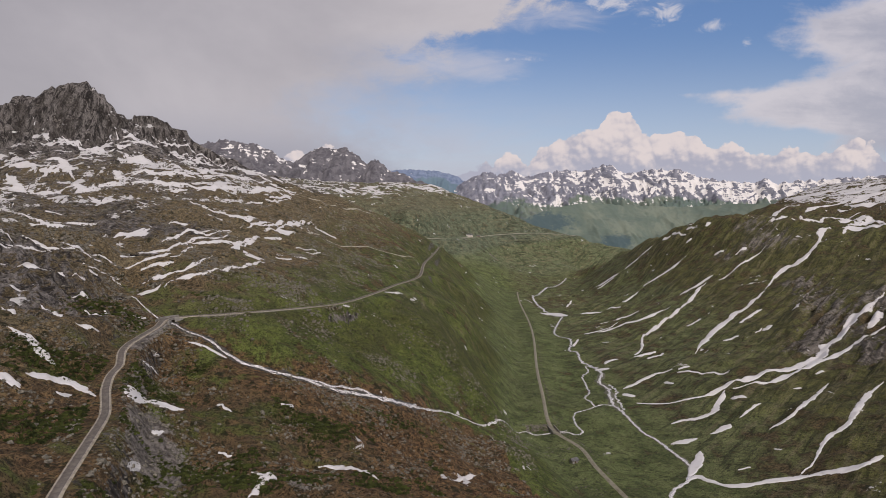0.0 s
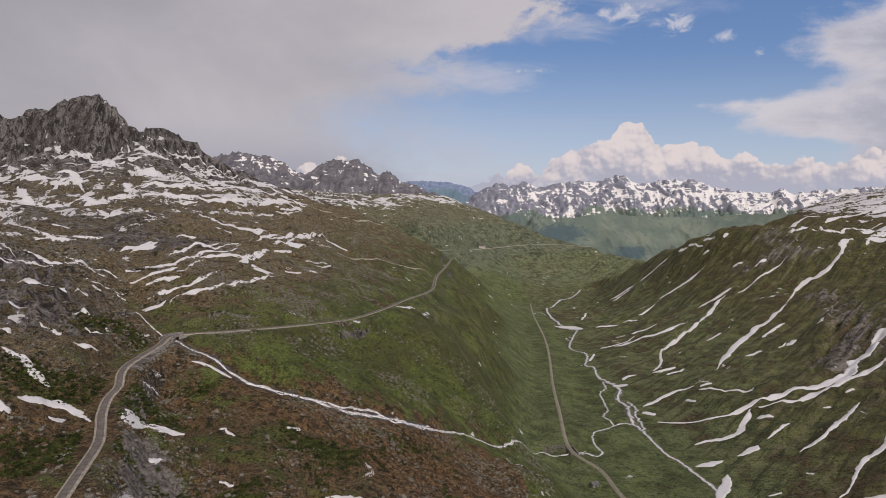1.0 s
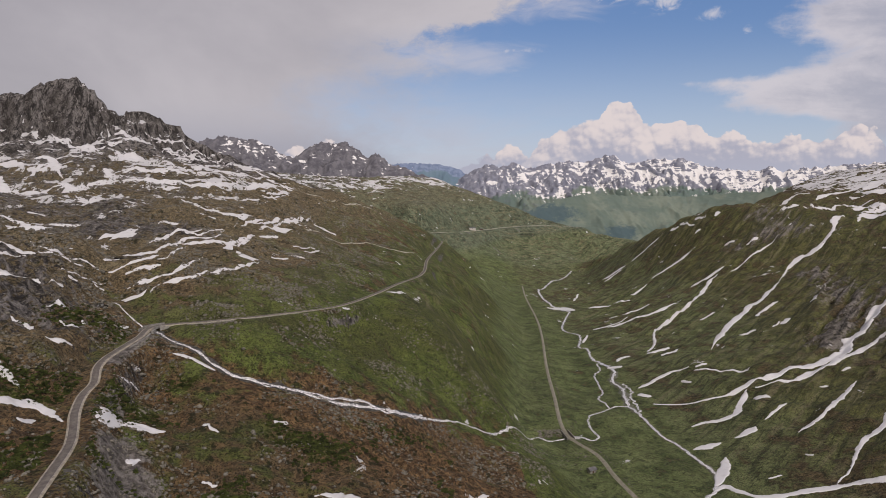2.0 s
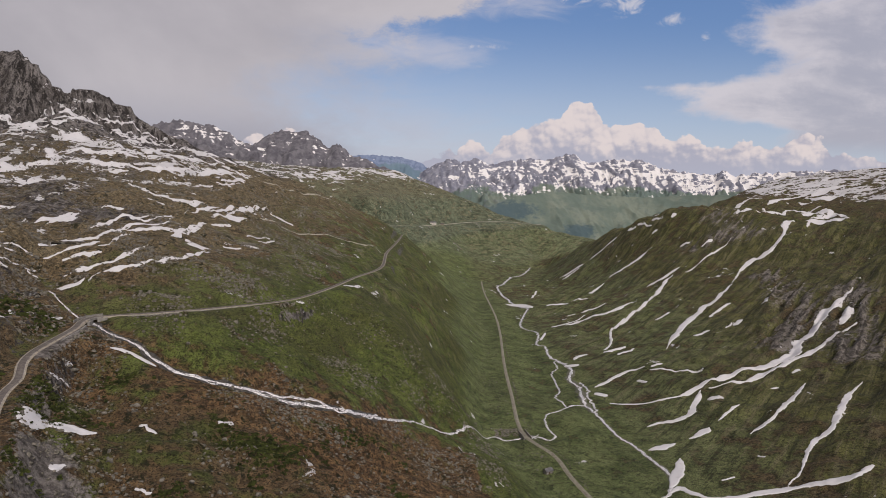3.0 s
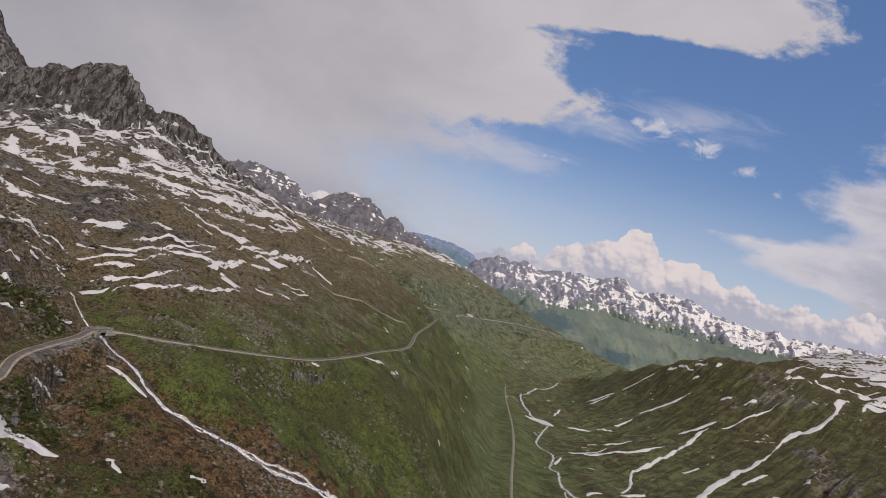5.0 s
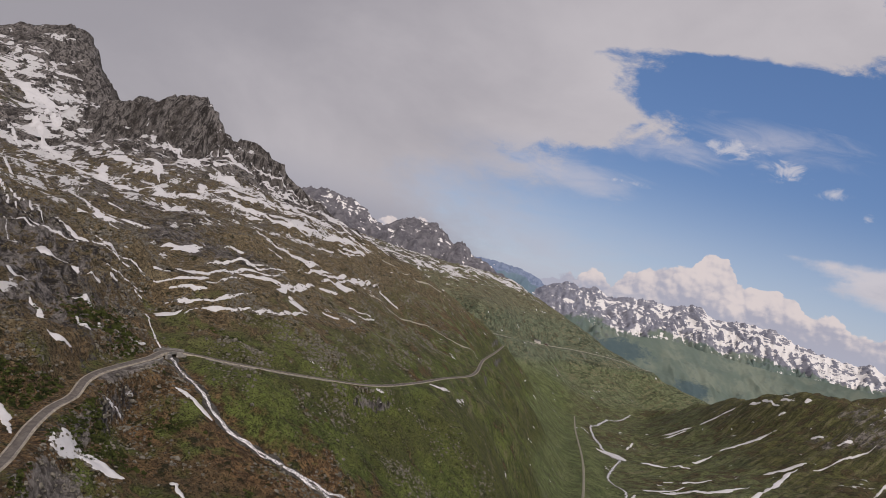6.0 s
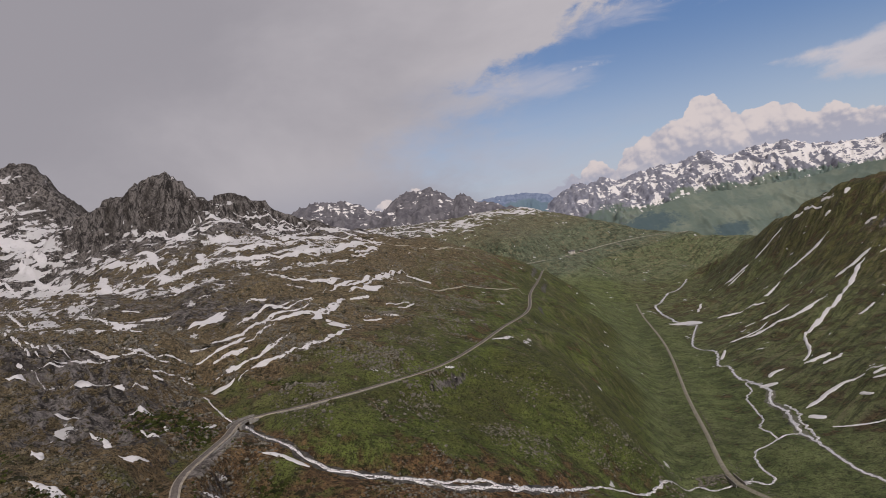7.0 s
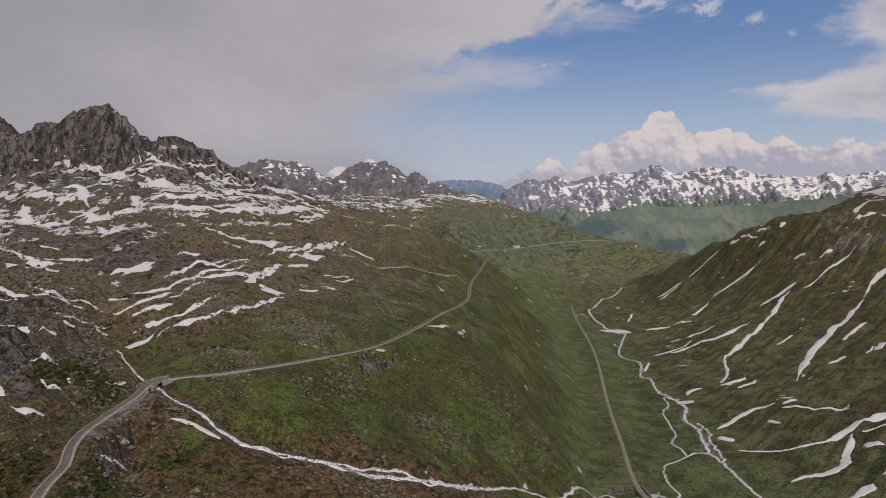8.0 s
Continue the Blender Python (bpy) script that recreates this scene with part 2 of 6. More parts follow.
def ground_material():
    m = Mat("alpine_ground")
    wide, mid, small, tiny = m.noise(0.009, 6, 0.6, 0.4), m.noise(0.05, 8, 0.64, 0.4), m.noise(0.27, 8, 0.70), m.noise(1.3, 6, 0.72)
    turn = m.t.nodes.new("ShaderNodeMapping")                      # runnels down the eastern valley side
    m.t.links.new(m.place, turn.inputs["Vector"])
    turn.inputs["Rotation"].default_value = (0, 0, radians(-46))
    runnel_right = m.noise(1.0, 9, 0.70, 0.5, m.scaled(0.012, 0.17, 0.02, turn.outputs[0]))
    lean = m.t.nodes.new("ShaderNodeMapping")                      # and down the western one
    m.t.links.new(m.place, lean.inputs["Vector"])
    lean.inputs["Rotation"].default_value = (0, 0, radians(69))
    runnel_left = m.noise(1.0, 9, 0.70, 0.6, m.scaled(0.025, 0.12, 0.03, lean.outputs[0]))
    sep = m.t.nodes.new("ShaderNodeSeparateXYZ")
    m.t.links.new(m.place, sep.inputs[0])
    east = m.ramp(sep.outputs["X"], 150, 210)
    gullied = m.math("MULTIPLY", m.ramp(sep.outputs["Y"], 430, 620), m.math("SUBTRACT", 1.0, east))
    runnel = m.math("ADD", m.math("MULTIPLY", m.math("SUBTRACT", runnel_right, 0.5), east), m.math("MULTIPLY", m.math("SUBTRACT", runnel_left, 0.5), m.math("MULTIPLY", gullied, 0.8)))
    runnel = m.math("MULTIPLY", runnel, m.math("MAXIMUM", east, m.ramp(sep.outputs["Z"], -8, 22)))
    # grass: two greens, darker turf on the eastern side, haze painted into the distance
    grass = m.mix(m.ramp(mid, 0.36, 0.64), rgb(69, 83, 36), rgb(108, 118, 58))
    grass = m.mix(m.math("MULTIPLY", m.ramp(wide, 0.45, 0.60), 0.65), grass, rgb(80, 80, 44))
    grass = m.mix(m.math("MULTIPLY", east, 0.7), grass, m.mix(m.ramp(mid, 0.38, 0.62), rgb(64, 66, 33), rgb(114, 109, 68)))
    # far down the valley: distance haze put into the colour as paler grey-green
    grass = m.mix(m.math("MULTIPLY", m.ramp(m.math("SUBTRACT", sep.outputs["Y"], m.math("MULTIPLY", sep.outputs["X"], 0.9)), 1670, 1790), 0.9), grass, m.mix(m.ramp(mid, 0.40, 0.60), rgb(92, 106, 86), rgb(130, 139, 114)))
    floor = m.math("MULTIPLY", m.ramp(sep.outputs["Z"], 14, -6), 0.6)                    # valley-floor meadow, paled by haze put into its colour
    grass = m.mix(floor, grass, m.mix(m.ramp(mid, 0.38, 0.62), rgb(92, 106, 64), rgb(132, 141, 96)))
    grass = m.mix(m.math("MULTIPLY", m.ramp(small, 0.51, 0.62), 0.7), grass, rgb(40, 48, 22))
    grass = m.mix(m.math("MULTIPLY", m.ramp(runnel, 0.035, 0.085), 0.70), grass, rgb(124, 117, 88))
    grass = m.mix(m.math("MULTIPLY", m.ramp(runnel, -0.03, -0.09), 0.62), grass, rgb(36, 40, 21))
    # heath: red-brown with darker cushions
    heath = m.mix(m.ramp(small, 0.38, 0.62), rgb(72, 53, 35), rgb(138, 109, 75))
    heath = m.mix(m.math("MULTIPLY", m.ramp(wide, 0.44, 0.60), 0.6), heath, rgb(106, 90, 65))
    heath = m.mix(m.math("MULTIPLY", east, 0.7), heath, m.mix(m.ramp(small, 0.38, 0.62), rgb(66, 58, 38), rgb(108, 98, 68)))
    heath = m.mix(m.math("MULTIPLY", m.ramp(runnel, 0.06, 0.16), 0.7), heath, rgb(108, 96, 76))
    green = m.math("ADD", m.attr("green"), m.math("MULTIPLY", m.math("SUBTRACT", mid, 0.5), 2.6))
    green = m.math("ADD", green, m.math("MULTIPLY", m.math("SUBTRACT", wide, 0.5), 1.2))
    green = m.math("ADD", green, m.math("MULTIPLY", m.math("SUBTRACT", small, 0.5), 0.8))
    soil = m.mix(m.ramp(green, 0.30, 0.66), heath, grass)
    alp = m.math("MULTIPLY", m.ramp(sep.outputs["Z"], 98, 145), m.math("SUBTRACT", 1.0, east))
    soil = m.mix(m.math("MULTIPLY", alp, m.math("SUBTRACT", 0.85, m.math("MULTIPLY", m.ramp(green, 0.35, 0.65), 0.45))), soil, m.mix(m.ramp(small, 0.38, 0.62), rgb(98, 87, 65), rgb(146, 131, 102)))
    # turf terraces along the lie of the land
    terrace = m.noise(1.0, 8, 0.66, 0.9, m.scaled(0.05, 0.05, 0.20))
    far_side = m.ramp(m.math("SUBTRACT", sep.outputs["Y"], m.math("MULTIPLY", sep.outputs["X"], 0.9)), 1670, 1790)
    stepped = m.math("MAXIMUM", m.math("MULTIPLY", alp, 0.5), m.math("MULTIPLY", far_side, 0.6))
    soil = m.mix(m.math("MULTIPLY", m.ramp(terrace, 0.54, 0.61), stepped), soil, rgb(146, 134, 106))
    soil = m.mix(m.math("MULTIPLY", m.ramp(terrace, 0.46, 0.38), stepped), soil, rgb(46, 42, 28))
    # cushions of dark dwarf shrub, bare earth and pale dead grass, a few metres wide and less
    cushion = m.math("SUBTRACT", m.noise(0.14, 8, 0.70, 0.6), m.math("MULTIPLY", m.cells(0.35), 0.16))
    soil = m.mix(m.math("MULTIPLY", m.ramp(cushion, 0.48, 0.52), m.math("SUBTRACT", 0.88, m.math("MULTIPLY", m.ramp(green, 0.45, 0.80), 0.55))), soil, m.mix(m.ramp(tiny, 0.40, 0.62), rgb(20, 23, 12), rgb(52, 60, 26)))
    soil = m.mix(m.math("MULTIPLY", m.ramp(tiny, 0.52, 0.57), 0.85), soil, rgb(26, 21, 14))
    soil = m.mix(m.math("MULTIPLY", m.ramp(m.noise(0.7, 7, 0.75), 0.56, 0.63), 0.60), soil, rgb(126, 116, 88))
    # rock, split by upright joints
    joints = m.noise(0.16, 10, 0.70, 0.7, m.scaled(1.0, 1.0, 0.16))
    cliff = m.mix(m.ramp(joints, 0.42, 0.58), rgb(44, 41, 41), rgb(132, 126, 122))
    cliff = m.mix(m.math("MULTIPLY", m.ramp(m.noise(0.03, 6, 0.6, 0.4, m.scaled(1.0, 1.0, 0.5)), 0.5, 0.62), 0.6), cliff, rgb(60, 55, 52))
    cliff = m.mix(m.math("MULTIPLY", m.ramp(small, 0.54, 0.66), 0.5), cliff, rgb(36, 33, 32))
    cliff = m.mix(m.math("MULTIPLY", east, 0.6), cliff, m.mix(m.ramp(m.math("ADD", joints, m.math("MULTIPLY", runnel, 1.5)), 0.42, 0.62), rgb(74, 69, 62), rgb(150, 142, 130)))
    stone = m.math("ADD", m.attr("rock"), m.math("MULTIPLY", m.math("SUBTRACT", small, 0.5), 1.8))
    stone = m.math("ADD", stone, m.math("MULTIPLY", m.math("SUBTRACT", mid, 0.5), 1.1))
    out = m.mix(m.ramp(stone, 0.44, 0.58), soil, cliff)
    rubble = m.math("ADD", m.attr("rubble"), m.math("ADD", m.math("MULTIPLY", m.math("SUBTRACT", mid, 0.5), 1.2), m.math("MULTIPLY", m.math("SUBTRACT", small, 0.5), 1.0)))
    out = m.mix(m.ramp(rubble, 0.44, 0.56), out, m.mix(m.ramp(small, 0.38, 0.62), rgb(88, 82, 78), rgb(142, 135, 128)))
    # loose pale stones, thicker where the ground is stony
    chips = m.cells(0.5)
    loose = m.math("SUBTRACT", m.ramp(chips, 0.30, 0.18), m.ramp(m.math("ADD", mid, m.math("MULTIPLY", m.attr("rock"), -0.40)), 0.34, 0.52), True)
    out = m.mix(m.math("MULTIPLY", loose, 0.6), out, rgb(116, 110, 100))
    out = m.mix(m.math("MULTIPLY", m.ramp(m.noise(0.5, 7, 0.72, 0.4), 0.44, 0.60), m.math("SUBTRACT", 0.56, m.math("MULTIPLY", m.ramp(green, 0.40, 0.75), 0.24))), out, rgb(32, 28, 17))     # random darker blotches over soil and rock, weaker on green
    # snow lies along the lie of the land
    bands = m.noise(1.0, 8, 0.60, 0.8, m.scaled(0.019, 0.022, 0.060))
    lumps = m.noise(0.075, 8, 0.64, 0.5)
    snow = m.math("ADD", m.attr("snow"), m.math("MULTIPLY", m.math("SUBTRACT", bands, 0.5), 3.0))
    snow = m.math("ADD", snow, m.math("MULTIPLY", m.math("SUBTRACT", lumps, 0.5), 1.9))
    snow = m.math("ADD", snow, m.math("MULTIPLY", m.math("SUBTRACT", runnel_left, 0.54), m.math("MULTIPLY", m.attr("scree"), 3.0)))
    out = m.mix(m.ramp(snow, 0.62, 0.66), out, (0.57, 0.555, 0.548))
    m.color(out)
    m.bump(m.math("ADD", m.math("ADD", small, m.math("MULTIPLY", runnel, 0.25)), m.math("MULTIPLY", tiny, 0.6)), 1.0, 1.8)
    return m.m


def snow_material():
    m = Mat("old_snow", 0.6)
    dirt = m.math("MULTIPLY", m.ramp(m.noise(0.25, 7, 0.65), 0.5, 0.8), 0.5)
    m.color(m.mix(dirt, (0.58, 0.562, 0.556), (0.36, 0.33, 0.31)))
    m.bump(m.noise(0.5, 5), 0.5, 0.4)
    return m.m


def water_material(name, calm, foam_from):
    m = Mat(name, 0.25)
    m.bsdf.inputs["Specular IOR Level"].default_value = 0.5
    foam = m.ramp(m.noise(1.3, 7, 0.7, 0.8), foam_from, foam_from + 0.16)
    m.color(m.mix(foam, calm, rgb(232, 228, 226)))
    m.bump(m.noise(0.9, 6), 0.6, 0.4)
    return m.m


def gravel_material(name, a, b, rough=0.95):
    m = Mat(name, rough)
    m.color(m.mix(m.ramp(m.noise(0.5, 8, 0.7), 0.35, 0.65), a, b))
    m.bump(m.noise(2.0, 4), 0.5, 0.2)
    return m.m


GROUND, SNOW = ground_material(), snow_material()
WATER, RIVER_WATER = water_material("stream_water", rgb(96, 95, 96), 0.40), water_material("river_water", rgb(164, 161, 160), 0.44)
ASPHALT = gravel_material("asphalt", rgb(88, 82, 77), rgb(112, 105, 98))
LINE = gravel_material("edge_line", rgb(132, 124, 116), rgb(164, 156, 148))
VERGE = gravel_material("road_verge", rgb(126, 118, 104), rgb(164, 155, 138))
PATH = gravel_material("trodden_path", rgb(150, 144, 130), rgb(176, 170, 156))
BALLAST = gravel_material("ballast", rgb(116, 112, 96), rgb(154, 149, 132))
STEEL = gravel_material("rail_steel", rgb(120, 104, 92), rgb(150, 140, 130), 0.5)
WET = gravel_material("wet_stones", rgb(38, 36, 34), rgb(84, 80, 74), 0.5)
GRAVEL = gravel_material("river_gravel", rgb(72, 74, 58), rgb(112, 110, 96))
MASONRY = gravel_material("masonry", rgb(110, 106, 100), rgb(150, 146, 138))
TARN = Mat("tarn_water", 0.08)
TARN.bsdf.inputs["Specular IOR Level"].default_value = 0.5
TARN = TARN.color((0.012, 0.014, 0.016)).m


def leaf_material():
    m = Mat("dwarf_shrub")
    m.color(m.mix(m.ramp(m.noise(0.3, 5), 0.35, 0.65), rgb(40, 46, 22), rgb(74, 80, 38)))
    return m.m


def boulder_material():
    m = Mat("granite_boulder")
    m.color(m.mix(m.ramp(m.noise(0.8, 7, 0.65), 0.35, 0.65), rgb(74, 71, 63), rgb(128, 122, 110)))
    m.bump(m.noise(2.5, 5), 0.5, 0.15)
    return m.m


SHRUB, BOULDER = leaf_material(), boulder_material()
ROOF = gravel_material("slate_roof", rgb(84, 82, 82), rgb(112, 110, 108))
PLASTER = gravel_material("pale_plaster", rgb(196, 190, 178), rgb(214, 208, 198))
DARK_WOOD = gravel_material("dark_wood", rgb(70, 52, 40), rgb(92, 70, 54))
GLASS = Mat("window_glass", 0.1).color((0.02, 0.025, 0.03)).m

# ---- plan of the valley: lines of the land fitted to the camera's view, metres, z up ----
RIVER = [(137, 362, -2), (167, 409, -4), (174, 457, -7), (172, 503, -10), (164, 550, -12), (169, 616, -16), (182, 713, -22), (195, 845, -30), (195, 940, -35), (219, 1152, -47), (209, 1288, -55), (224, 1531, -69), (290, 1731, -81), (407, 2036, -99)]
RAILWAY = [(118, 361, -2), (109, 423, -5), (106, 463, -7), (92, 514, -10), (101, 615, -16), (114, 741, -24), (138, 930, -35), (154, 1096, -44), (173, 1383, -61), (194, 1610, -74)]
FLOOR_LEFT = [(183, 1667, -77), (135, 1165, -48), (101, 844, -30), (82, 660, -19), (70, 557, -13), (67, 502, -10), (77, 456, -7), (87, 413, -5), (95, 365, -2)]
FLOOR_RIGHT = [(458, 2038, -99), (344, 1498, -67), (253, 1037, -41), (211, 774, -25), (195, 616, -16), (194, 534, -12), (192, 476, -8), (175, 405, -4), (159, 362, -2)]
ROAD = [(-107, 157, 103), (-111, 171, 105), (-121, 205, 106), (-130, 231, 105), (-138, 247, 105), (-145, 260, 106), (-152, 277, 107), (-155, 291, 108), (-160, 303, 111), (-163, 316, 112), (-163, 331, 113), (-165, 352, 113), (-170, 382, 112), (-138, 390, 113), (-110, 420, 110), (-80, 469, 105), (-63, 542, 100), (-50, 633, 94), (-30, 766, 85), (-30, 977, 76), (-19, 1197, 68), (-9, 1489, 56)]
FAR_ROAD = [(-59, 1810, 51), (82, 2026, 38), (233, 2221, 36), (379, 2373, 28), (533, 2485, 10)]
CREEK = [(-246, 482, 143), (-228, 439, 130), (-210, 414, 122), (-192, 395, 117), (-170, 379, 114), (-159, 368, 110), (-145, 357, 109), (-133, 351, 107), (-127, 347, 103), (-122, 345, 100), (-113, 343, 96), (-107, 343, 94), (-92, 344, 90), (-78, 348, 84), (-62, 353, 77), (-45, 362, 71), (-30, 370, 65), (-16, 386, 55), (5, 414, 41), (30, 440, 22), (65.2, 505.5, -10.1), (75.5, 501.2, -9.9), (84.9, 501.2, -9.9), (95.6, 508.2, -10.2), (104.6, 505.3, -10.1), (110.5, 499.6, -9.8), (117.4, 505.3, -10.1), (116.9, 513.7, -10.5), (116.0, 529.9, -11.1), (119.6, 552.0, -12.1), (125.0, 562.6, -12.8), (136.2, 569.8, -13.2), (144.9, 579.1, -13.8), (157.1, 588.7, -14.3), (165.4, 586.7, -14.2)]
STREAM_MAIN = [(139.8, 369.8, -2.3), (150.8, 390.7, -3.2), (163.7, 402.9, -3.7), (174.0, 420.3, -4.7), (177.6, 438.5, -5.8), (175.0, 458.2, -7.1), (172.7, 486.7, -8.9), (167.6, 502.3, -10.0), (166.6, 529.6, -11.1), (166.0, 562.3, -12.7), (165.4, 588.7, -14.3), (169.8, 617.5, -16.1), (177.8, 654.2, -18.4), (175.7, 682.0, -20.1), (185.3, 712.1, -21.9), (186.7, 744.9, -23.9), (183.8, 774.0, -25.7), (179.7, 794.7, -27.0), (185.1, 843.3, -29.9), (178.1, 863.0, -30.9), (193.7, 927.2, -34.3), (187.6, 981.6, -37.4), (187.4, 1031.3, -40.2), (202.4, 1092.4, -43.6), (225.7, 1161.3, -47.5), (215.2, 1224.0, -51.2), (209.2, 1284.6, -54.8), (218.4, 1381.1, -60.4), (223.4, 1530.3, -69.0), (259.9, 1656.1, -76.5), (291.3, 1735.1, -81.2), (407.7, 2040.5, -99.0)]
STREAM_LEFT = [(186.7, 744.9, -23.9), (180.1, 767.4, -25.3), (173.4, 726.8, -22.8), (162.8, 709.4, -21.8), (158.7, 671.7, -19.4), (153.8, 637.7, -17.3), (144.0, 615.5, -16.0), (145.6, 586.8, -14.2), (146.0, 577.2, -13.6)]
STREAM_SIDE = [(183.6, 669.0, -19.3), (181.7, 635.3, -17.2), (173.2, 609.0, -15.6), (173.1, 590.6, -14.5), (167.6, 562.3, -12.7)]
CREEK_ARM = [(-83, 347, 87), (-76, 350, 84), (-66, 354, 80), (-57, 360, 77), (-49, 364, 74), (-42, 364, 70)]
CREST_LEFT = [(-671, 998, 330), (-650, 998, 335), (-635, 998, 336), (-607, 999, 348), (-579, 1000, 355), (-551, 999, 344), (-527, 997, 327), (-516, 1003, 308), (-496, 1025, 300), (-473, 1033, 306), (-449, 1039, 291), (-423, 1053, 272), (-409, 1067, 261), (-368, 1066, 246), (-328, 1090, 225), (-271, 1134, 204), (-224, 1204, 181), (-163, 1327, 144), (-113, 1449, 108), (-59, 1607, 64)]
CLIFF_FOOT = [(-627, 916, 265), (-583, 907, 250), (-548, 915, 260), (-516, 914, 251), (-484, 922, 256), (-484, 954, 273), (-464, 991, 263), (-419, 1028, 247)]
PEAK_FAR = [(-1161, 1267, 474), (-1105, 1276, 486), (-1067, 1282, 497), (-1037, 1287, 497), (-1015, 1291, 468), (-978, 1277, 419), (-912, 1230, 389)]
GLACIER_FOOT = [(-1034, 1133, 361), (-938, 1111, 321), (-809, 1055, 296), (-761, 890, 219), (-660, 849, 200)]
BENCH_HIGH = [(-487, 697, 193), (-450, 696, 189), (-418, 714, 191), (-352, 678, 181), (-349, 802, 199), (-327, 837, 204), (-285, 889, 195), (-238, 957, 182)]
BENCH_MID = [(-334, 514, 165), (-289, 506, 155), (-267, 552, 160), (-258, 642, 178), (-224, 649, 164), (-191, 691, 151), (-165, 802, 133), (-129, 852, 110)]
BENCH_LOW = [(-255, 385, 146), (-241, 406, 140), (-232, 442, 143), (-209, 455, 137), (-176, 454, 132), (-152, 481, 133), (-132, 564, 130), (-106, 624, 115), (-75, 776, 96)]
LEFT_NEAR = [(-204, 286, 136), (-205, 325, 125), (-202, 348, 122), (-191, 368, 118), (-178, 254, 123), (-172, 269, 116), (-157, 217, 117), (-157, 252, 108), (-138, 205, 107), (-122, 166, 113)]
BROWN_SPUR = [(-153, 314, 96), (-132, 327, 101), (-121, 285, 91), (-91, 319, 84), (-60, 324, 71), (-89, 257, 80), (-118, 235, 91), (-48, 260, 71), (-19, 226, 75), (-9, 363, 48), (21, 360, 35), (47, 350, 25), (-62, 214, 81), (-101, 199, 90), (16, 274, 50), (44, 410, 23)]
GREEN_SLOPE = [(-114, 369, 106), (-83, 394, 96), (-57, 448, 83), (-34, 416, 71), (-13, 549, 78), (16, 513, 47), (27, 673, 53), (32, 474, 31), (12, 893, 57), (57, 969, 28), (42, 1334, 27), (128, 1653, -57)]
CREST_RIGHT = [(520, 2064, -53), (546, 1894, 2), (576, 1728, 58), (599, 1582, 99), (628, 1482, 123), (657, 1429, 135), (688, 1386, 136), (734, 1334, 133), (752, 1281, 122), (758, 1224, 114), (800, 1197, 117), (841, 1182, 121)]
SLOPE_RIGHT = [(337, 1001, -14), (447, 1410, -19), (487, 1281, 24), (425, 943, 4), (545, 1178, 49), (432, 783, 15), (605, 1092, 50), (290, 594, 4), (253, 542, 1), (250, 429, 6), (452, 706, 22), (448, 660, 26), (712, 1034, 68), (375, 522, 22), (297, 406, 16), (211, 363, 5), (258, 350, 12), (286, 693, -2), (324, 532, 13)]
PLATEAU_RIGHT = [(899, 1607, 138), (1007, 1597, 146), (1081, 1524, 156), (1361, 2163, 199), (1442, 2039, 224), (1264, 2194, 178)] + [(876, 1720, 144), (1062, 1950, 164), (1305, 2150, 206), (1464, 2200, 228)]
SPUR_FAR = [(-396, 1948, 199), (-306, 2047, 190), (-176, 2282, 216), (-22, 2378, 208), (53, 2341, 168), (137, 2319, 138), (243, 2320, 88), (332, 2352, 53), (481, 2453, 23), (634, 2522, -24), (733, 2560, -53)]
SPUR_FACE = [(-225, 1836, 149), (-112, 1881, 131), (-9, 1950, 102), (135, 1975, 3), (206, 1969, -50), (342, 2137, -70), (499, 2320, -92), (-129, 1660, 78)]
BEHIND = [(-350, 1700, 140), (-200, 1850, 70), (-700, 1600, 220), (-1300, 1700, 380), (-1500, 1200, 480), (-1400, 700, 330), (-900, 500, 260), (-600, 300, 230),
          (-400, 0, 190), (-200, 60, 150), (-60, 40, 118), (0, 0, 100), (60, 100, 75), (120, 150, 35), (180, 150, 22), (300, 150, 40), (450, 300, 90), (700, 450, 170),
          (900, 800, 210), (1300, 1300, 260), (900, 1900, 60), (700, 2300, -80), (1100, 2600, -120), (600, 2700, -160), (0, 2900, 60), (-700, 2800, 120), (-1300, 2600, 300),
          (600, 3300, -230), (1500, 3300, -200), (-600, 3300, -60), (0, 4300, -220), (2500, 4300, -220), (-2500, 4300, -150),
          (0, -300, 150), (-600, -400, 260), (500, -400, 120), (1200, -300, 260), (-1600, 0, 420), (1500, 500, 320)]
CREST_TEETH = [(-726, 997, 318), (-706, 997, 327), (-682, 997, 329), (-672, 997, 329), (-665, 997, 335), (-662, 997, 344), (-659, 997, 334), (-649, 997, 339), (-643, 997, 336), (-631, 997, 344), (-617, 998, 345), (-608, 998, 351), (-601, 998, 357), (-590, 998, 360), (-581, 998, 361), (-573, 998, 354), (-564, 998, 349), (-557, 998, 349), (-545, 998, 346), (-535, 998, 343), (-533, 998, 334), (-525, 998, 328), (-520, 998, 325), (-516, 999, 313), (-512, 1000, 315), (-507, 1002, 313), (-503, 1003, 304), (-496, 1008, 303), (-493, 1009, 310), (-484, 1016, 311), (-475, 1022, 312), (-465, 1029, 308), (-454, 1037, 303), (-447, 1041, 294), (-437, 1046, 291), (-428, 1051, 293), (-424, 1053, 281), (-417, 1056, 275), (-404, 1060, 267), (-370, 1070, 246)]
CREST_LEFT = [(-772, 985, 296), (-742, 990, 312), (-722, 995, 330), (-704, 998, 322)] + CREST_LEFT


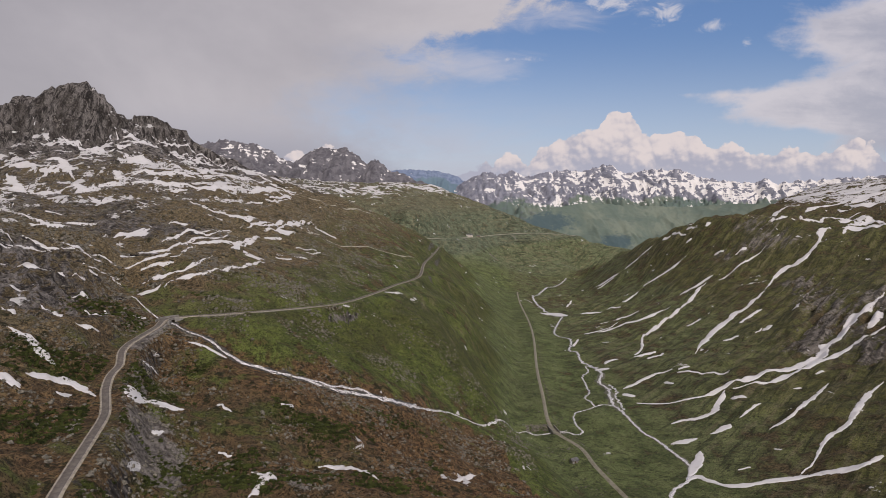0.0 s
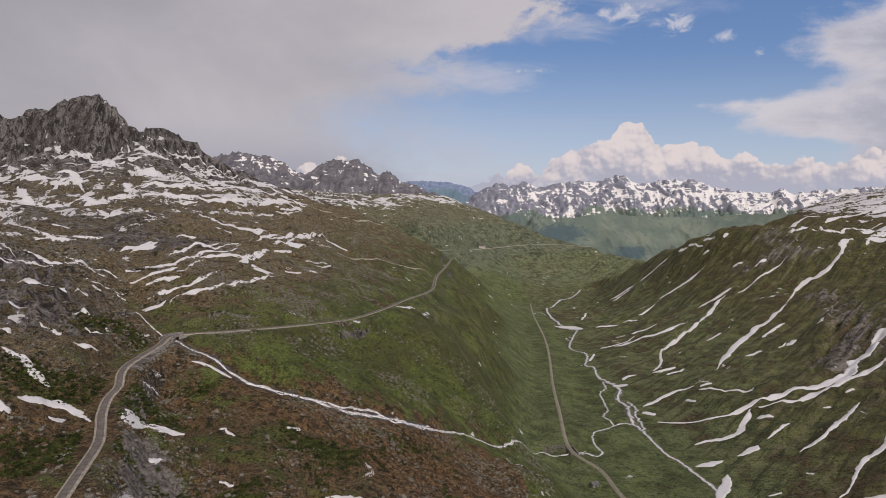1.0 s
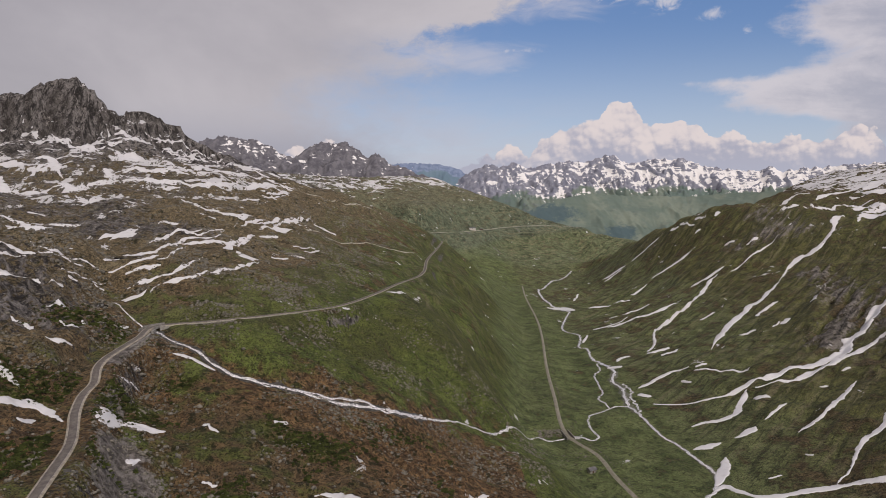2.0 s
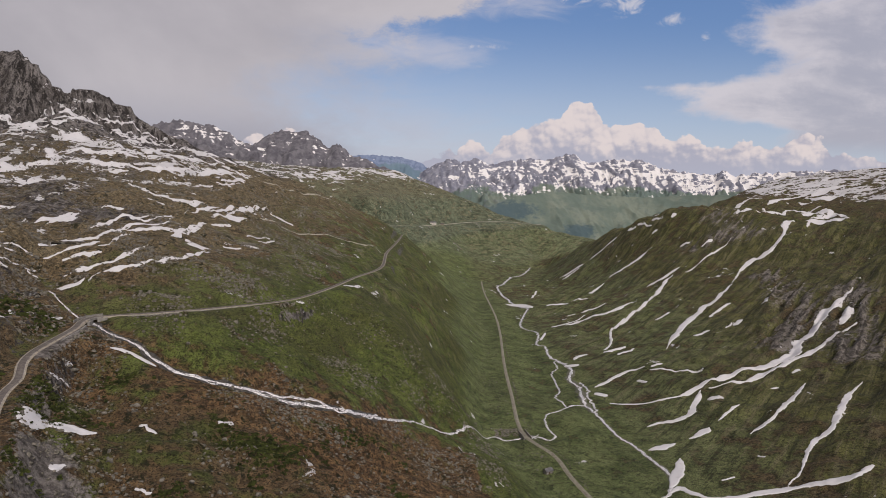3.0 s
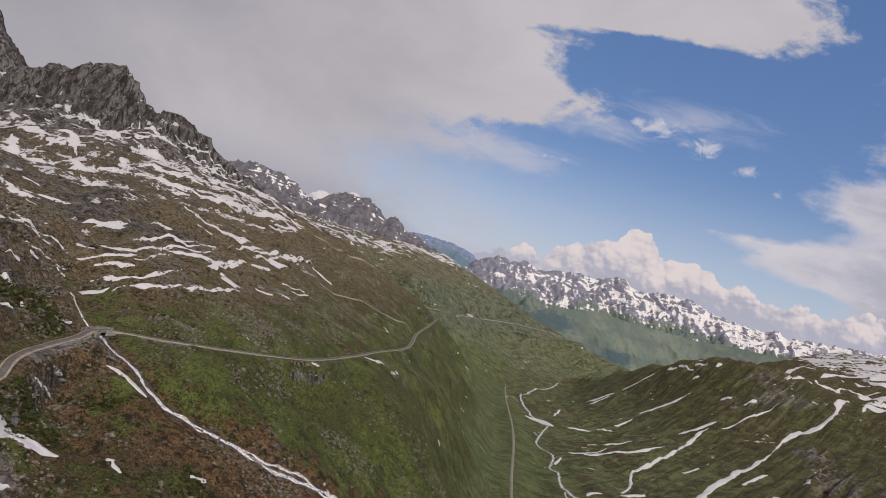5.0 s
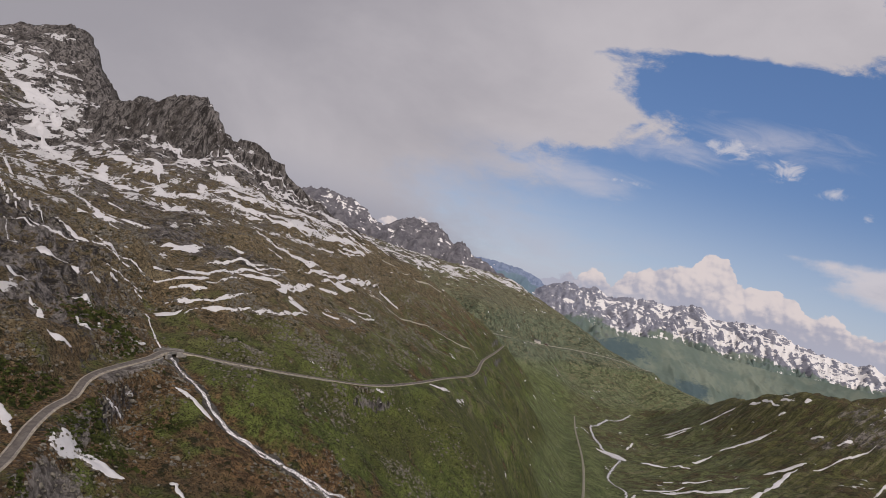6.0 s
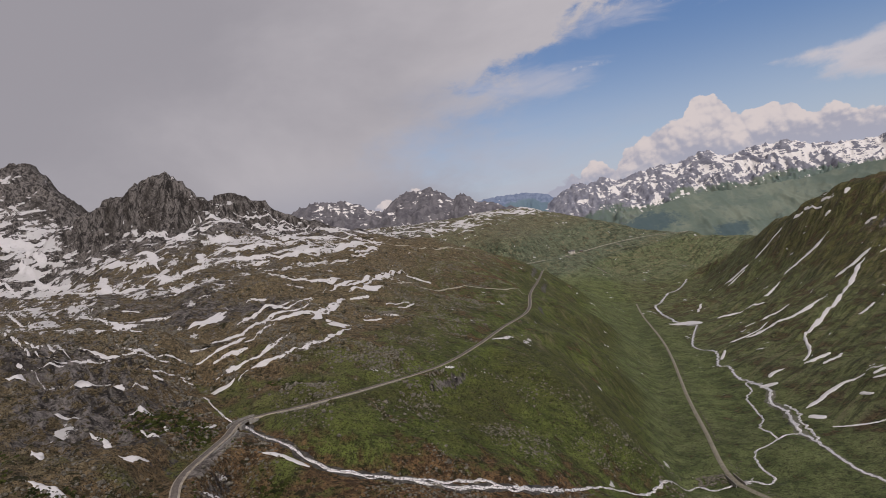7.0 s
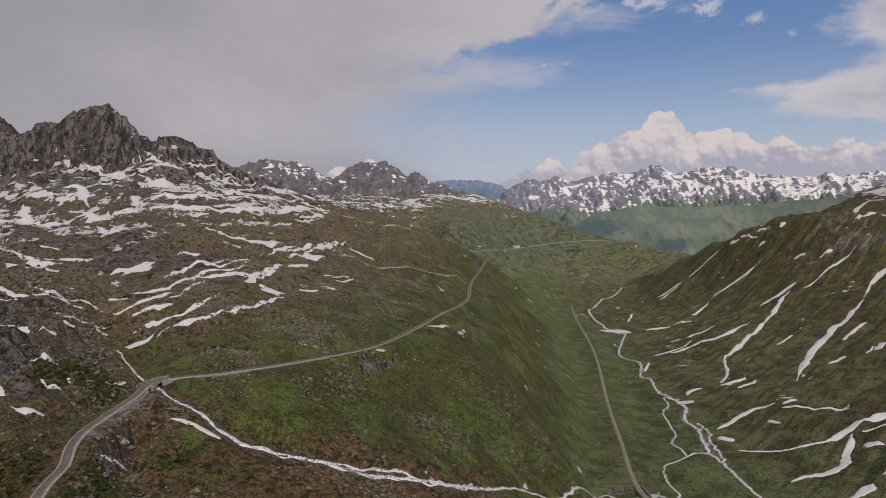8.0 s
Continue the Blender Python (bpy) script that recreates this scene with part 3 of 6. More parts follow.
def hashed(ix, iy, seed):
    h = (ix * 374761393 + iy * 668265263 + seed * 974634777) & 0xFFFFFFFF
    h = ((h ^ (h >> 13)) * 1274126177) & 0xFFFFFFFF
    return ((h ^ (h >> 16)) & 0xFFFF) / 65535.0 * 2 * math.pi


def perlin(x, y, seed=0):
    """Gradient noise, about -0.7 to 0.7."""
    x0, y0 = np.floor(x).astype(np.int64), np.floor(y).astype(np.int64)
    fx, fy = x - x0, y - y0
    wx, wy = fx**3 * (fx * (fx * 6 - 15) + 10), fy**3 * (fy * (fy * 6 - 15) + 10)
    g = []
    for dx, dy in ((0, 0), (1, 0), (0, 1), (1, 1)):
        a = hashed(x0 + dx, y0 + dy, seed)
        g.append(np.cos(a) * (fx - dx) + np.sin(a) * (fy - dy))
    return (g[0] * (1 - wx) + g[1] * wx) * (1 - wy) + (g[2] * (1 - wx) + g[3] * wx) * wy


def fbm(x, y, octaves, seed=0, ridged=False):
    total, amp = np.zeros_like(x), 1.0
    for o in range(octaves):
        n = perlin(x * 2**o + o * 17.3, y * 2**o - o * 9.1, seed + o)
        total += amp * ((0.5 - np.abs(n) * 2) if ridged else n)
        amp *= 0.5
    return total


def near_line(x, y, line):
    """Distance in plan to a line and its height there, for arrays of places."""
    best, height = np.full(x.shape, 1e9), np.zeros(x.shape)
    for a, b in zip(line[:-1], line[1:]):
        ax, ay, bx, by = a[0], a[1], b[0], b[1]
        s = np.clip(((x - ax) * (bx - ax) + (y - ay) * (by - ay)) / ((bx - ax) ** 2 + (by - ay) ** 2 + 1e-9), 0, 1)
        d = np.hypot(x - ax - s * (bx - ax), y - ay - s * (by - ay))
        h = a[2] + s * (b[2] - a[2])
        height, best = np.where(d < best, h, height), np.minimum(d, best)
    return best, height


def curve_through(line, step):
    """A smooth line through the given places, with a place every step metres (Catmull-Rom)."""
    p = np.array(line, float)
    p = np.vstack([2 * p[0] - p[1], p, 2 * p[-1] - p[-2]])
    out = []
    for i in range(1, len(p) - 2):
        n = max(2, int(np.linalg.norm(p[i + 1][:2] - p[i][:2]) / step))
        s = np.arange(n)[:, None] / n
        m0, m1 = (p[i + 1] - p[i - 1]) / 2, (p[i + 2] - p[i]) / 2
        out.append((2 * s**3 - 3 * s**2 + 1) * p[i] + (s**3 - 2 * s**2 + s) * m0 + (3 * s**2 - 2 * s**3) * p[i + 1] + (s**3 - s**2) * m1)
    out.append(p[-2][None])
    return np.vstack(out)


LANDFORMS = [RIVER, curve_through(FLOOR_LEFT, 75).tolist(), curve_through(FLOOR_RIGHT, 110).tolist(), [(x, y - 32, z - 58) for x, y, z in CREST_LEFT[2:12]], ROAD, FAR_ROAD, CREEK, CREST_LEFT, CLIFF_FOOT, PEAK_FAR, GLACIER_FOOT, BENCH_HIGH, BENCH_MID, BENCH_LOW,
             LEFT_NEAR, BROWN_SPUR, GREEN_SLOPE, CREST_RIGHT, SLOPE_RIGHT, PLATEAU_RIGHT, SPUR_FAR, SPUR_FACE, BEHIND]
# the land drops behind each crest, away from the camera, to fit its skyline
LANDFORMS += [[(x * 1.09, y * 1.09, z - drop) for x, y, z in line] for line, drop in ((CREST_LEFT, 55), (PEAK_FAR, 90), (CREST_RIGHT[:6], 60), (CREST_RIGHT[6:9], 12))]
KNOTS = np.array([p for line in LANDFORMS for p in line], float)


def bend(d):
    return np.sqrt(d * d + 22.0**2)


_d = bend(np.hypot(KNOTS[:, None, 0] - KNOTS[None, :, 0], KNOTS[:, None, 1] - KNOTS[None, :, 1]))
_n = len(KNOTS)
_A = np.zeros((_n + 3, _n + 3))
_A[:_n, :_n] = _d - 0.4 * np.eye(_n)
_A[:_n, _n:] = np.c_[np.ones(_n), KNOTS[:, :2] / 1000]
_A[_n:, :_n] = _A[:_n, _n:].T
PULL = np.linalg.solve(_A, np.r_[KNOTS[:, 2], 0, 0, 0])


def lie(x, y):
    """The smooth lie of the land."""
    x, y = np.asarray(x, float), np.asarray(y, float)
    z = PULL[_n] + PULL[_n + 1] * x / 1000 + PULL[_n + 2] * y / 1000
    for k in range(_n):
        z = z + PULL[k] * bend(np.hypot(x - KNOTS[k, 0], y - KNOTS[k, 1]))
    return z


ROAD_CURVE, RAIL_CURVE = curve_through(ROAD, 6.0), curve_through(RAILWAY, 8.0)
CREEK_CURVE, RIVER_CURVE, FAR_ROAD_CURVE = curve_through(CREEK, 6.0), curve_through(RIVER, 10.0), curve_through(FAR_ROAD, 20.0)


TARNS = [(-227, 470, 11), (-211, 394, 8)]


def smooth01(v, lo, hi):
    s = np.clip((v - lo) / (hi - lo), 0, 1)
    return s * s * (3 - 2 * s)


def zones(x, y):
    """How much of a place is rock wall, open green and snow, and its distance from the lines that were built into it."""
    crest, _ = near_line(x, y, CREST_LEFT[:17])
    far_crest, _ = near_line(x, y, PEAK_FAR)
    crag = np.maximum(np.exp(-(crest / 85) ** 2), np.exp(-(far_crest / 120) ** 2))
    tail, _ = near_line(x, y, CREST_LEFT[16:20])
    crag = np.maximum(crag, 0.5 * np.exp(-(tail / 60) ** 2))
    return crag


SLABS = (([(588, 1010, 0), (494, 773, 0), (407, 684, 0)], 0.78, 34), ([(572, 806, 0), (427, 597, 0)], 0.80, 34), ([(661, 1330, 0), (674, 1221, 0), (583, 1239, 0)], 0.66, 50))


def slab_zone(x, y):
    """Bare rock slabs on the eastern valley side."""
    out = np.zeros_like(x)
    for line, much, spread in SLABS:
        out = np.maximum(out, much * np.exp(-(near_line(x, y, line)[0] / spread) ** 2))
    return out


def ground_height(x, y):
    x, y = np.asarray(x, float), np.asarray(y, float)
    z = lie(x, y)
    crag = zones(x, y)
    floor_d = np.minimum(near_line(x, y, RIVER)[0], near_line(x, y, RAILWAY)[0])
    creek_d = near_line(x, y, CREEK_CURVE[::2])[0]
    calm = smooth01(floor_d, 25, 90) * (0.12 + 0.88 * smooth01(creek_d, 3, 26))
    z = z + calm * (fbm(x / 160, y / 160, 3, 3) * 7 + fbm(x / 34, y / 34, 5, 9) * (3.4 - 1.6 * smooth01(-x, 60, 160) * smooth01(y, 380, 460)))
    z = z + calm * fbm(x / 60, y / 60, 3, 21, True) * smooth01(z, 95, 150) * smooth01(y, 250, 500) * smooth01(-x, 40, 160) * 6.0
    z = z + calm * (fbm(x / 19, y / 19, 4, 23, True) - 0.3) * smooth01(z, 105, 150) * smooth01(y, 300, 420) * smooth01(-x, 60, 170) * 1.3
    close = (1 - smooth01(y, 420, 560)) * (1 - smooth01(x, 60, 110))
    z = z + close * calm * (fbm(x / 11, y / 11, 4, 15) * 2.2 + np.maximum(fbm(x / 7, y / 7, 3, 19), 0) ** 2 * 4.5)
    across, along = x * 0.695 - y * 0.719, x * 0.719 + y * 0.695
    east = smooth01(x, 200, 290) * smooth01(y, 280, 420) * (1 - smooth01(y, 1500, 2000))
    z = z + east * (fbm(across / 30 + 0.4 * perlin(along / 130, across / 60, 77), along / 330, 4, 61, True) - 0.3) * (4 + 5 * smooth01(z, 10, 110))
    slabs = slab_zone(x, y)
    z = z + slabs * (fbm(across / 15 + 0.5 * perlin(along / 70, across / 40, 79), along / 110, 4, 63, True) - 0.35) * 10
    z = z + crag * ((fbm(x / 70, y / 90, 5, 31, True) - 0.75) * 18 + (fbm(x / 13, y / 26, 3, 41, True) - 0.4) * 8)
    knoll, _ = near_line(x, y, [(-330, 400, 0), (-250, 380, 0), (-215, 330, 0)])
    z = z + np.exp(-(knoll / 48) ** 2) * calm * (fbm(x / 17, y / 17, 5, 71, True) - 0.35) * 5.5
    # rock walls stand along the crests, broken into upright ribs and teeth
    for line, fall, jag in ((CREST_TEETH, 2.7, 4.0), (PEAK_FAR, 2.2, 18.0)):
        d, h = near_line(x, y, line)
        teeth = (np.maximum(fbm(x / 17, y / 60, 4, 47, True), -0.1) - 0.45) * jag
        ribs = (fbm(x / 30 + 0.2 * perlin(y / 40, x / 40, 8), y / 240, 4, 53, True) - 0.4) * 13 * smooth01(d, 2, 30) + fbm(x / 9, y / 14, 3, 57, True) * 2.2
        steps = 5.0 * fbm(x / 60, y / 22, 3, 59)
        z = np.maximum(z, h + teeth - fall * np.maximum(d - 3 - ribs * 0.8 + steps, 0) ** 0.95)
    for tx, ty, tr in TARNS:
        w = 1 - smooth01(np.hypot(x - tx, y - ty), tr * 0.7, tr * 2.6)
        z = z * (1 - w) + (float(lie(tx, ty)) - 1.0) * w
    for line, half, soft in ((RAIL_CURVE, 3, 42), (ROAD_CURVE, 5.0, 11), (FAR_ROAD_CURVE, 6, 70)):
        d, h = near_line(x, y, line[::2])
        w = 1 - smooth01(d, half, half + soft)
        z = z * (1 - w) + h * w
    d, h = near_line(x, y, CREEK_CURVE[::2])
    z = z - 2.0 * (1 - smooth01(d, 2, 12)) * smooth01(d + 20, 0, 20)
    d, h = near_line(x, y, RIVER_CURVE[::2])
    z = z - 1.2 * (1 - smooth01(d, 4, 16))
    return z


def graded(stops):
    """Grid lines: pairs of (where, spacing), with the spacing changing evenly between them."""
    out = [stops[0][0]]
    for (a, da), (b, db) in zip(stops[:-1], stops[1:]):
        while out[-1] < b - 1e-6:
            f = (out[-1] - a) / (b - a)
            out.append(min(b, out[-1] + da + (db - da) * f))
    return np.array(out)


def grid_mesh(name, xs, ys, zs):
    """A sheet over the grid lines xs, ys."""
    nx, ny = len(xs), len(ys)
    co = np.stack([np.tile(xs, ny), np.repeat(ys, nx), zs.ravel()], 1).astype(np.float32)
    i = (np.arange(ny - 1)[:, None] * nx + np.arange(nx - 1)[None]).ravel()
    quads = np.stack([i, i + 1, i + nx + 1, i + nx], 1).astype(np.int32)
    return raw_mesh(name, co, quads)


def raw_mesh(name, co, quads, smooth=True):
    me = bpy.data.meshes.new(name)
    me.vertices.add(len(co))
    me.vertices.foreach_set("co", np.asarray(co, np.float32).ravel())
    k = quads.shape[1]
    me.loops.add(quads.size)
    me.loops.foreach_set("vertex_index", quads.astype(np.int32).ravel())
    me.polygons.add(len(quads))
    me.polygons.foreach_set("loop_start", (np.arange(len(quads)) * k).astype(np.int32))
    me.polygons.foreach_set("use_smooth", np.full(len(quads), smooth))
    me.update(calc_edges=True)
    return me


def give(me, name, values):
    a = me.attributes.new(name, "FLOAT", "POINT")
    a.data.foreach_set("value", np.asarray(values, np.float32).ravel())


# ---- the ground ----
XS = graded([(-4200, 700), (-2000, 90), (-1250, 8), (-700, 3.4), (-420, 3.0), (-300, 2.2), (-200, 1.6), (60, 1.6), (300, 3.0), (620, 5.0), (1000, 12), (2000, 120), (4200, 700)])
YS = graded([(-1500, 400), (-300, 60), (110, 3.0), (170, 1.6), (430, 1.7), (600, 2.6), (880, 3.4), (1080, 3.4), (1150, 4.8), (1900, 6.0), (2600, 9), (3200, 120), (4300, 400)])
GX, GY = np.meshgrid(XS, YS)
GZ = ground_height(GX, GY)
ground_mesh = grid_mesh("ground", XS, YS, GZ)
gx_slope = np.gradient(GZ, axis=1) / np.gradient(GX, axis=1)
gy_slope = np.gradient(GZ, axis=0) / np.gradient(GY, axis=0)
STEEP = np.hypot(gx_slope, gy_slope)


# snow fields under the crags: lines with their half widths
SNOW_FIELDS = [[(-630, 971, 5), (-587, 946, 6), (-533, 923, 18), (-506, 929, 38), (-500, 953, 34), (-483, 969, 34), (-472, 984, 25)],
               [(-903, 1185, 5), (-759, 992, 6), (-827, 1050, 38), (-836, 1022, 38), (-847, 1003, 38)],
               [(-814, 944, 6), (-763, 921, 5), (-717, 892, 5), (-544, 729, 38), (-549, 769, 38), (-509, 748, 20), (-466, 727, 28), (-460, 759, 12)],
               [(-669, 897, 5), (-616, 863, 9), (-606, 861, 18)],
               [(-603, 888, 5), (-558, 868, 16), (-508, 819, 9), (-491, 806, 5)],
               [(-448, 745, 20), (-411, 733, 38), (-403, 772, 27), (-387, 801, 13), (-357, 800, 9), (-321, 805, 5), (-298, 854, 9)],
               [(-352, 595, 5), (-366, 648, 8), (-370, 698, 5)],
               [(-462, 884, 11), (-438, 884, 32), (-452, 938, 5)],
               [(-400, 828, 6), (-396, 873, 21), (-349, 838, 5), (-349, 874, 5)],
               [(-762, 874, 5), (-492, 608, 5), (-391, 520, 5), (-313, 448, 5)],
               [(-559, 658, 5), (-431, 537, 5), (-361, 476, 5)],
               [(-393, 558, 5), (-347, 520, 9), (-338, 531, 8), (-319, 525, 5)],
               [(-443, 764, 5), (-444, 809, 28), (-433, 808, 10)],
               [(-461, 996, 8), (-436, 1010, 5), (-416, 1048, 5)],
               [(-361, 884, 5), (-344, 914, 13), (-314, 909, 19)],
               [(-303, 816, 5), (-285, 822, 10), (-275, 882, 5)],
               [(-344, 1022, 5), (-318, 1015, 5), (-304, 1011, 5)]]


def ground_zones():
    x, y, z = GX, GY, GZ
    crag = zones(x, y)
    high = smooth01(z, 118, 200) * smooth01(-x, 150, 330)
    rock = np.clip(crag * 1.15 + 0.6 * smooth01(STEEP, 1.45, 1.9) * (y < 1500) + 0.46 * high, 0, 1.2)
    outcrop, _ = near_line(x, y, [(-330, 400, 0), (-250, 380, 0), (-215, 330, 0)])
    rock = np.maximum(rock, 0.62 * np.exp(-(outcrop / 55) ** 2))
    across, along = x * 0.695 - y * 0.719, x * 0.719 + y * 0.695
    rock = np.maximum(rock, slab_zone(x, y) * (0.55 + 0.9 * fbm(across / 15 + 0.5 * perlin(along / 70, across / 40, 79), along / 110, 4, 63, True)))
    for outcrop_line, much, spread in (([(-300, 600, 0), (-290, 530, 0), (-235, 560, 0)], 0.6, 50),
                                       ([(-345, 640, 0), (-380, 560, 0), (-420, 650, 0)], 0.55, 70)):
        d, _ = near_line(x, y, outcrop_line)
        rock = np.maximum(rock, much * np.exp(-(d / spread) ** 2))
    scree, _ = near_line(x, y, [(p[0] + 9, p[1] - 4, 0) for p in ROAD[1:11]])
    rock = np.maximum(rock, 0.36 * np.exp(-(scree / 12) ** 2))
    creek_y = np.interp(x, [p[0] for p in CREEK[4:18]], [p[1] for p in CREEK[4:18]])
    past = smooth01(y - creek_y, -6, 26)
    green = np.where(x > 150, 0.68, 0.36 + 0.44 * past * smooth01(x, -230, -130))
    over_road = z - np.interp(y, [p[1] for p in ROAD[12:]], [p[2] for p in ROAD[12:]])
    green = green - 0.30 * smooth01(over_road, 6, 34) * (x < 150) * (y < 1600) * smooth01(y, 380, 430)
    green = green - 0.05 * (1 - past) * (x < 60) - 0.14 * (1 - past) * smooth01(x, -110, -40) * (x < 60)
    green = np.where(y - 0.9 * x > 1700, 0.95 - 0.25 * smooth01(z, 110, 200), green)
    green = np.where((x > 40) & (z < 25) & (x < 200), np.maximum(green, 0.92), green)
    green = green - 0.35 * smooth01(z, 110, 150) * (x > 200)
    snow = 0.48 * smooth01(z, 120, 190) * smooth01(-x, 170, 300) * (1 - 0.6 * crag) * smooth01(1.1 - STEEP, 0, 0.5)
    plateau = smooth01(x, 480, 560) * smooth01(z, 145, 165) * smooth01(y, 780, 900)
    snow = np.maximum(snow, 0.70 * plateau)
    spur, _ = near_line(x, y, SPUR_FAR[:4])
    snow = np.maximum(snow, 0.66 * np.exp(-(spur / 110) ** 2))
    glacier, _ = near_line(x, y, GLACIER_FOOT)
    snow = np.maximum(snow, 0.66 * np.exp(-(glacier / 70) ** 2))
    foot, _ = near_line(x, y, [(p[0], p[1] - 10, 0) for p in CLIFF_FOOT])
    snow = np.maximum(snow, 0.52 * np.exp(-(foot / 45) ** 2))
    for field in SNOW_FIELDS:
        d, half = near_line(x, y, field)
        snow = np.maximum(snow, (0.78 - 0.45 * smooth01(STEEP, 1.2, 1.9)) * np.exp(-(d / np.maximum(half, 1)) ** 2))
    scree = smooth01(-x, 300, 430) * smooth01(y, 400, 500) * (1 - smooth01(y, 800, 880))
    rubble = 0.31 * smooth01(over_road, 0, 15) * (x < 60) * smooth01(y, 430, 520) * (1 - smooth01(y, 1300, 1500))
    for line, much, spread in (([(-122, 249, 0), (-111, 232, 0), (-104, 218, 0)], 0.72, 13), ([(-158, 312, 0), (-160, 335, 0), (-160, 360, 0)], 0.66, 6), ([(-146, 290, 0), (-138, 276, 0)], 0.55, 7), ([(-62, 232, 0), (-50, 226, 0)], 0.5, 7),
                               ([(52, 1985, 0), (73, 1940, 0)], 0.75, 9), ([(150, 1985, 0), (168, 1950, 0)], 0.6, 7), ([(235, 2215, 0), (255, 2190, 0)], 0.6, 9)):
        rubble = np.maximum(rubble, much * np.exp(-(near_line(x, y, line)[0] / spread) ** 2))
    return green, rock, snow, scree, rubble


_green, _rock, _snow, _scree, _rubble = ground_zones()
give(ground_mesh, "green", _green)
give(ground_mesh, "rock", _rock)
give(ground_mesh, "snow", _snow)
give(ground_mesh, "scree", _scree)
give(ground_mesh, "rubble", _rubble)
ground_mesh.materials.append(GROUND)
ground = tagged(new("ground", ground_mesh), "steep alpine valley sides with grass, brown heath, rock and old snow", "ground", kind="structure")


def surface(x, y):
    """Heights of the built ground sheet at places in plan."""
    x, y = np.asarray(x, float), np.asarray(y, float)
    i, j = np.clip(np.searchsorted(XS, x) - 1, 0, len(XS) - 2), np.clip(np.searchsorted(YS, y) - 1, 0, len(YS) - 2)
    fx, fy = (x - XS[i]) / (XS[i + 1] - XS[i]), (y - YS[j]) / (YS[j + 1] - YS[j])
    a = GZ[j, i] * (1 - fx) + GZ[j, i + 1] * fx
    b = GZ[j + 1, i] * (1 - fx) + GZ[j + 1, i + 1] * fx
    return a * (1 - fy) + b * fy


# ---- roads, railway, streams ----
def ribbon(line, offsets, lifts, hug=True, wobble=0.0, seed=0):
    """A strip along a line: across it at the given offsets, lifted over the ground (or over the line itself)."""
    p = np.asarray(line, float)
    t = np.gradient(p[:, :2], axis=0)
    t /= np.linalg.norm(t, axis=1)[:, None] + 1e-9
    side = np.c_[t[:, 1], -t[:, 0]]
    rows = []
    s = np.arange(len(p)) * 1.0
    for k, (o, l) in enumerate(zip(offsets, lifts)):
        w = wobble * perlin(s * 0.31 + k * 7.7, s * 0 + seed * 3.1, seed + k) * 2
        q = p[:, :2] + side * (o * (1 + w))[:, None] if wobble else p[:, :2] + side * o
        z = (surface(q[:, 0], q[:, 1]) if hug else p[:, 2]) + l
        rows.append(np.c_[q, z])
    co = np.stack(rows, 1).reshape(-1, 3)
    m = len(offsets)
    i = (np.arange(len(p) - 1)[:, None] * m + np.arange(m - 1)[None]).ravel()
    return co, np.stack([i, i + 1, i + m + 1, i + m], 1)


def strip(name, line, offsets, lifts, material, label, category, hug=True, wobble=0.0, parent=None, seed=0):
    me = raw_mesh(name, *ribbon(line, offsets, lifts, hug, wobble, seed))
    me.materials.append(material)
    ob = new(name, me)
    if parent:
        ob.parent = parent
        return ob
    return tagged(ob, label, category, kind="structure")


fine_road = curve_through(ROAD, 3.0)
road = strip("road", fine_road, (-1.75, -1.5, 0, 1.5, 1.75), (-0.6, 0.35, 0.42, 0.35, -0.6), ASPHALT, "narrow grey asphalt pass road curving along the hillside", "road", hug=False)
for side in (-1, 1):
    for name, near_edge, far_edge, material in (("edge_line", 1.32, 1.52, LINE), ("verge", 1.5, 2.5, VERGE)):
        o, l = (near_edge, (near_edge + far_edge) / 2, far_edge), (0.41, 0.44, 0.40) if name == "edge_line" else (0.30, 0.30, -0.6)
        if side < 0:
            o, l = tuple(-v for v in reversed(o)), tuple(reversed(l))
        strip(name, fine_road, o, l, material, "", "", hug=False, parent=road)
strip("road_far", curve_through(FAR_ROAD, 12.0), (-4.5, -3.5, 0, 3.5, 4.5), (-1, 0.6, 0.7, 0.6, -1), PATH, "pale pass road crossing the far spur", "road")
rail_line = curve_through(RAILWAY, 4.0)
rail = strip("railway", rail_line, (-2.1, -1.35, 0, 1.35, 2.1), (-0.5, 0.5, 0.55, 0.5, -0.5), BALLAST, "single-track railway bed of pale gravel on the valley floor", "railway", hug=False)
for off in (-0.72, 0.72):
    strip("rail", rail_line, (off - 0.08, off - 0.07, off + 0.07, off + 0.08), (0.55, 0.75, 0.75, 0.55), STEEL, "", "", hug=False, parent=rail)


def braided(line, step, strands, seed):
    """Strands of water that wander about one line."""
    p = curve_through(line, step)
    t = np.gradient(p[:, :2], axis=0)
    t /= np.linalg.norm(t, axis=1)[:, None] + 1e-9
    s = np.arange(len(p)) * step
    for k, (reach, wave) in enumerate(strands):
        o = reach * 2.2 * perlin(s / wave + 31.7 * k, s * 0 + seed, seed + k)
        q = p.copy()
        q[:, 0] += t[:, 1] * o
        q[:, 1] -= t[:, 0] * o
        yield q


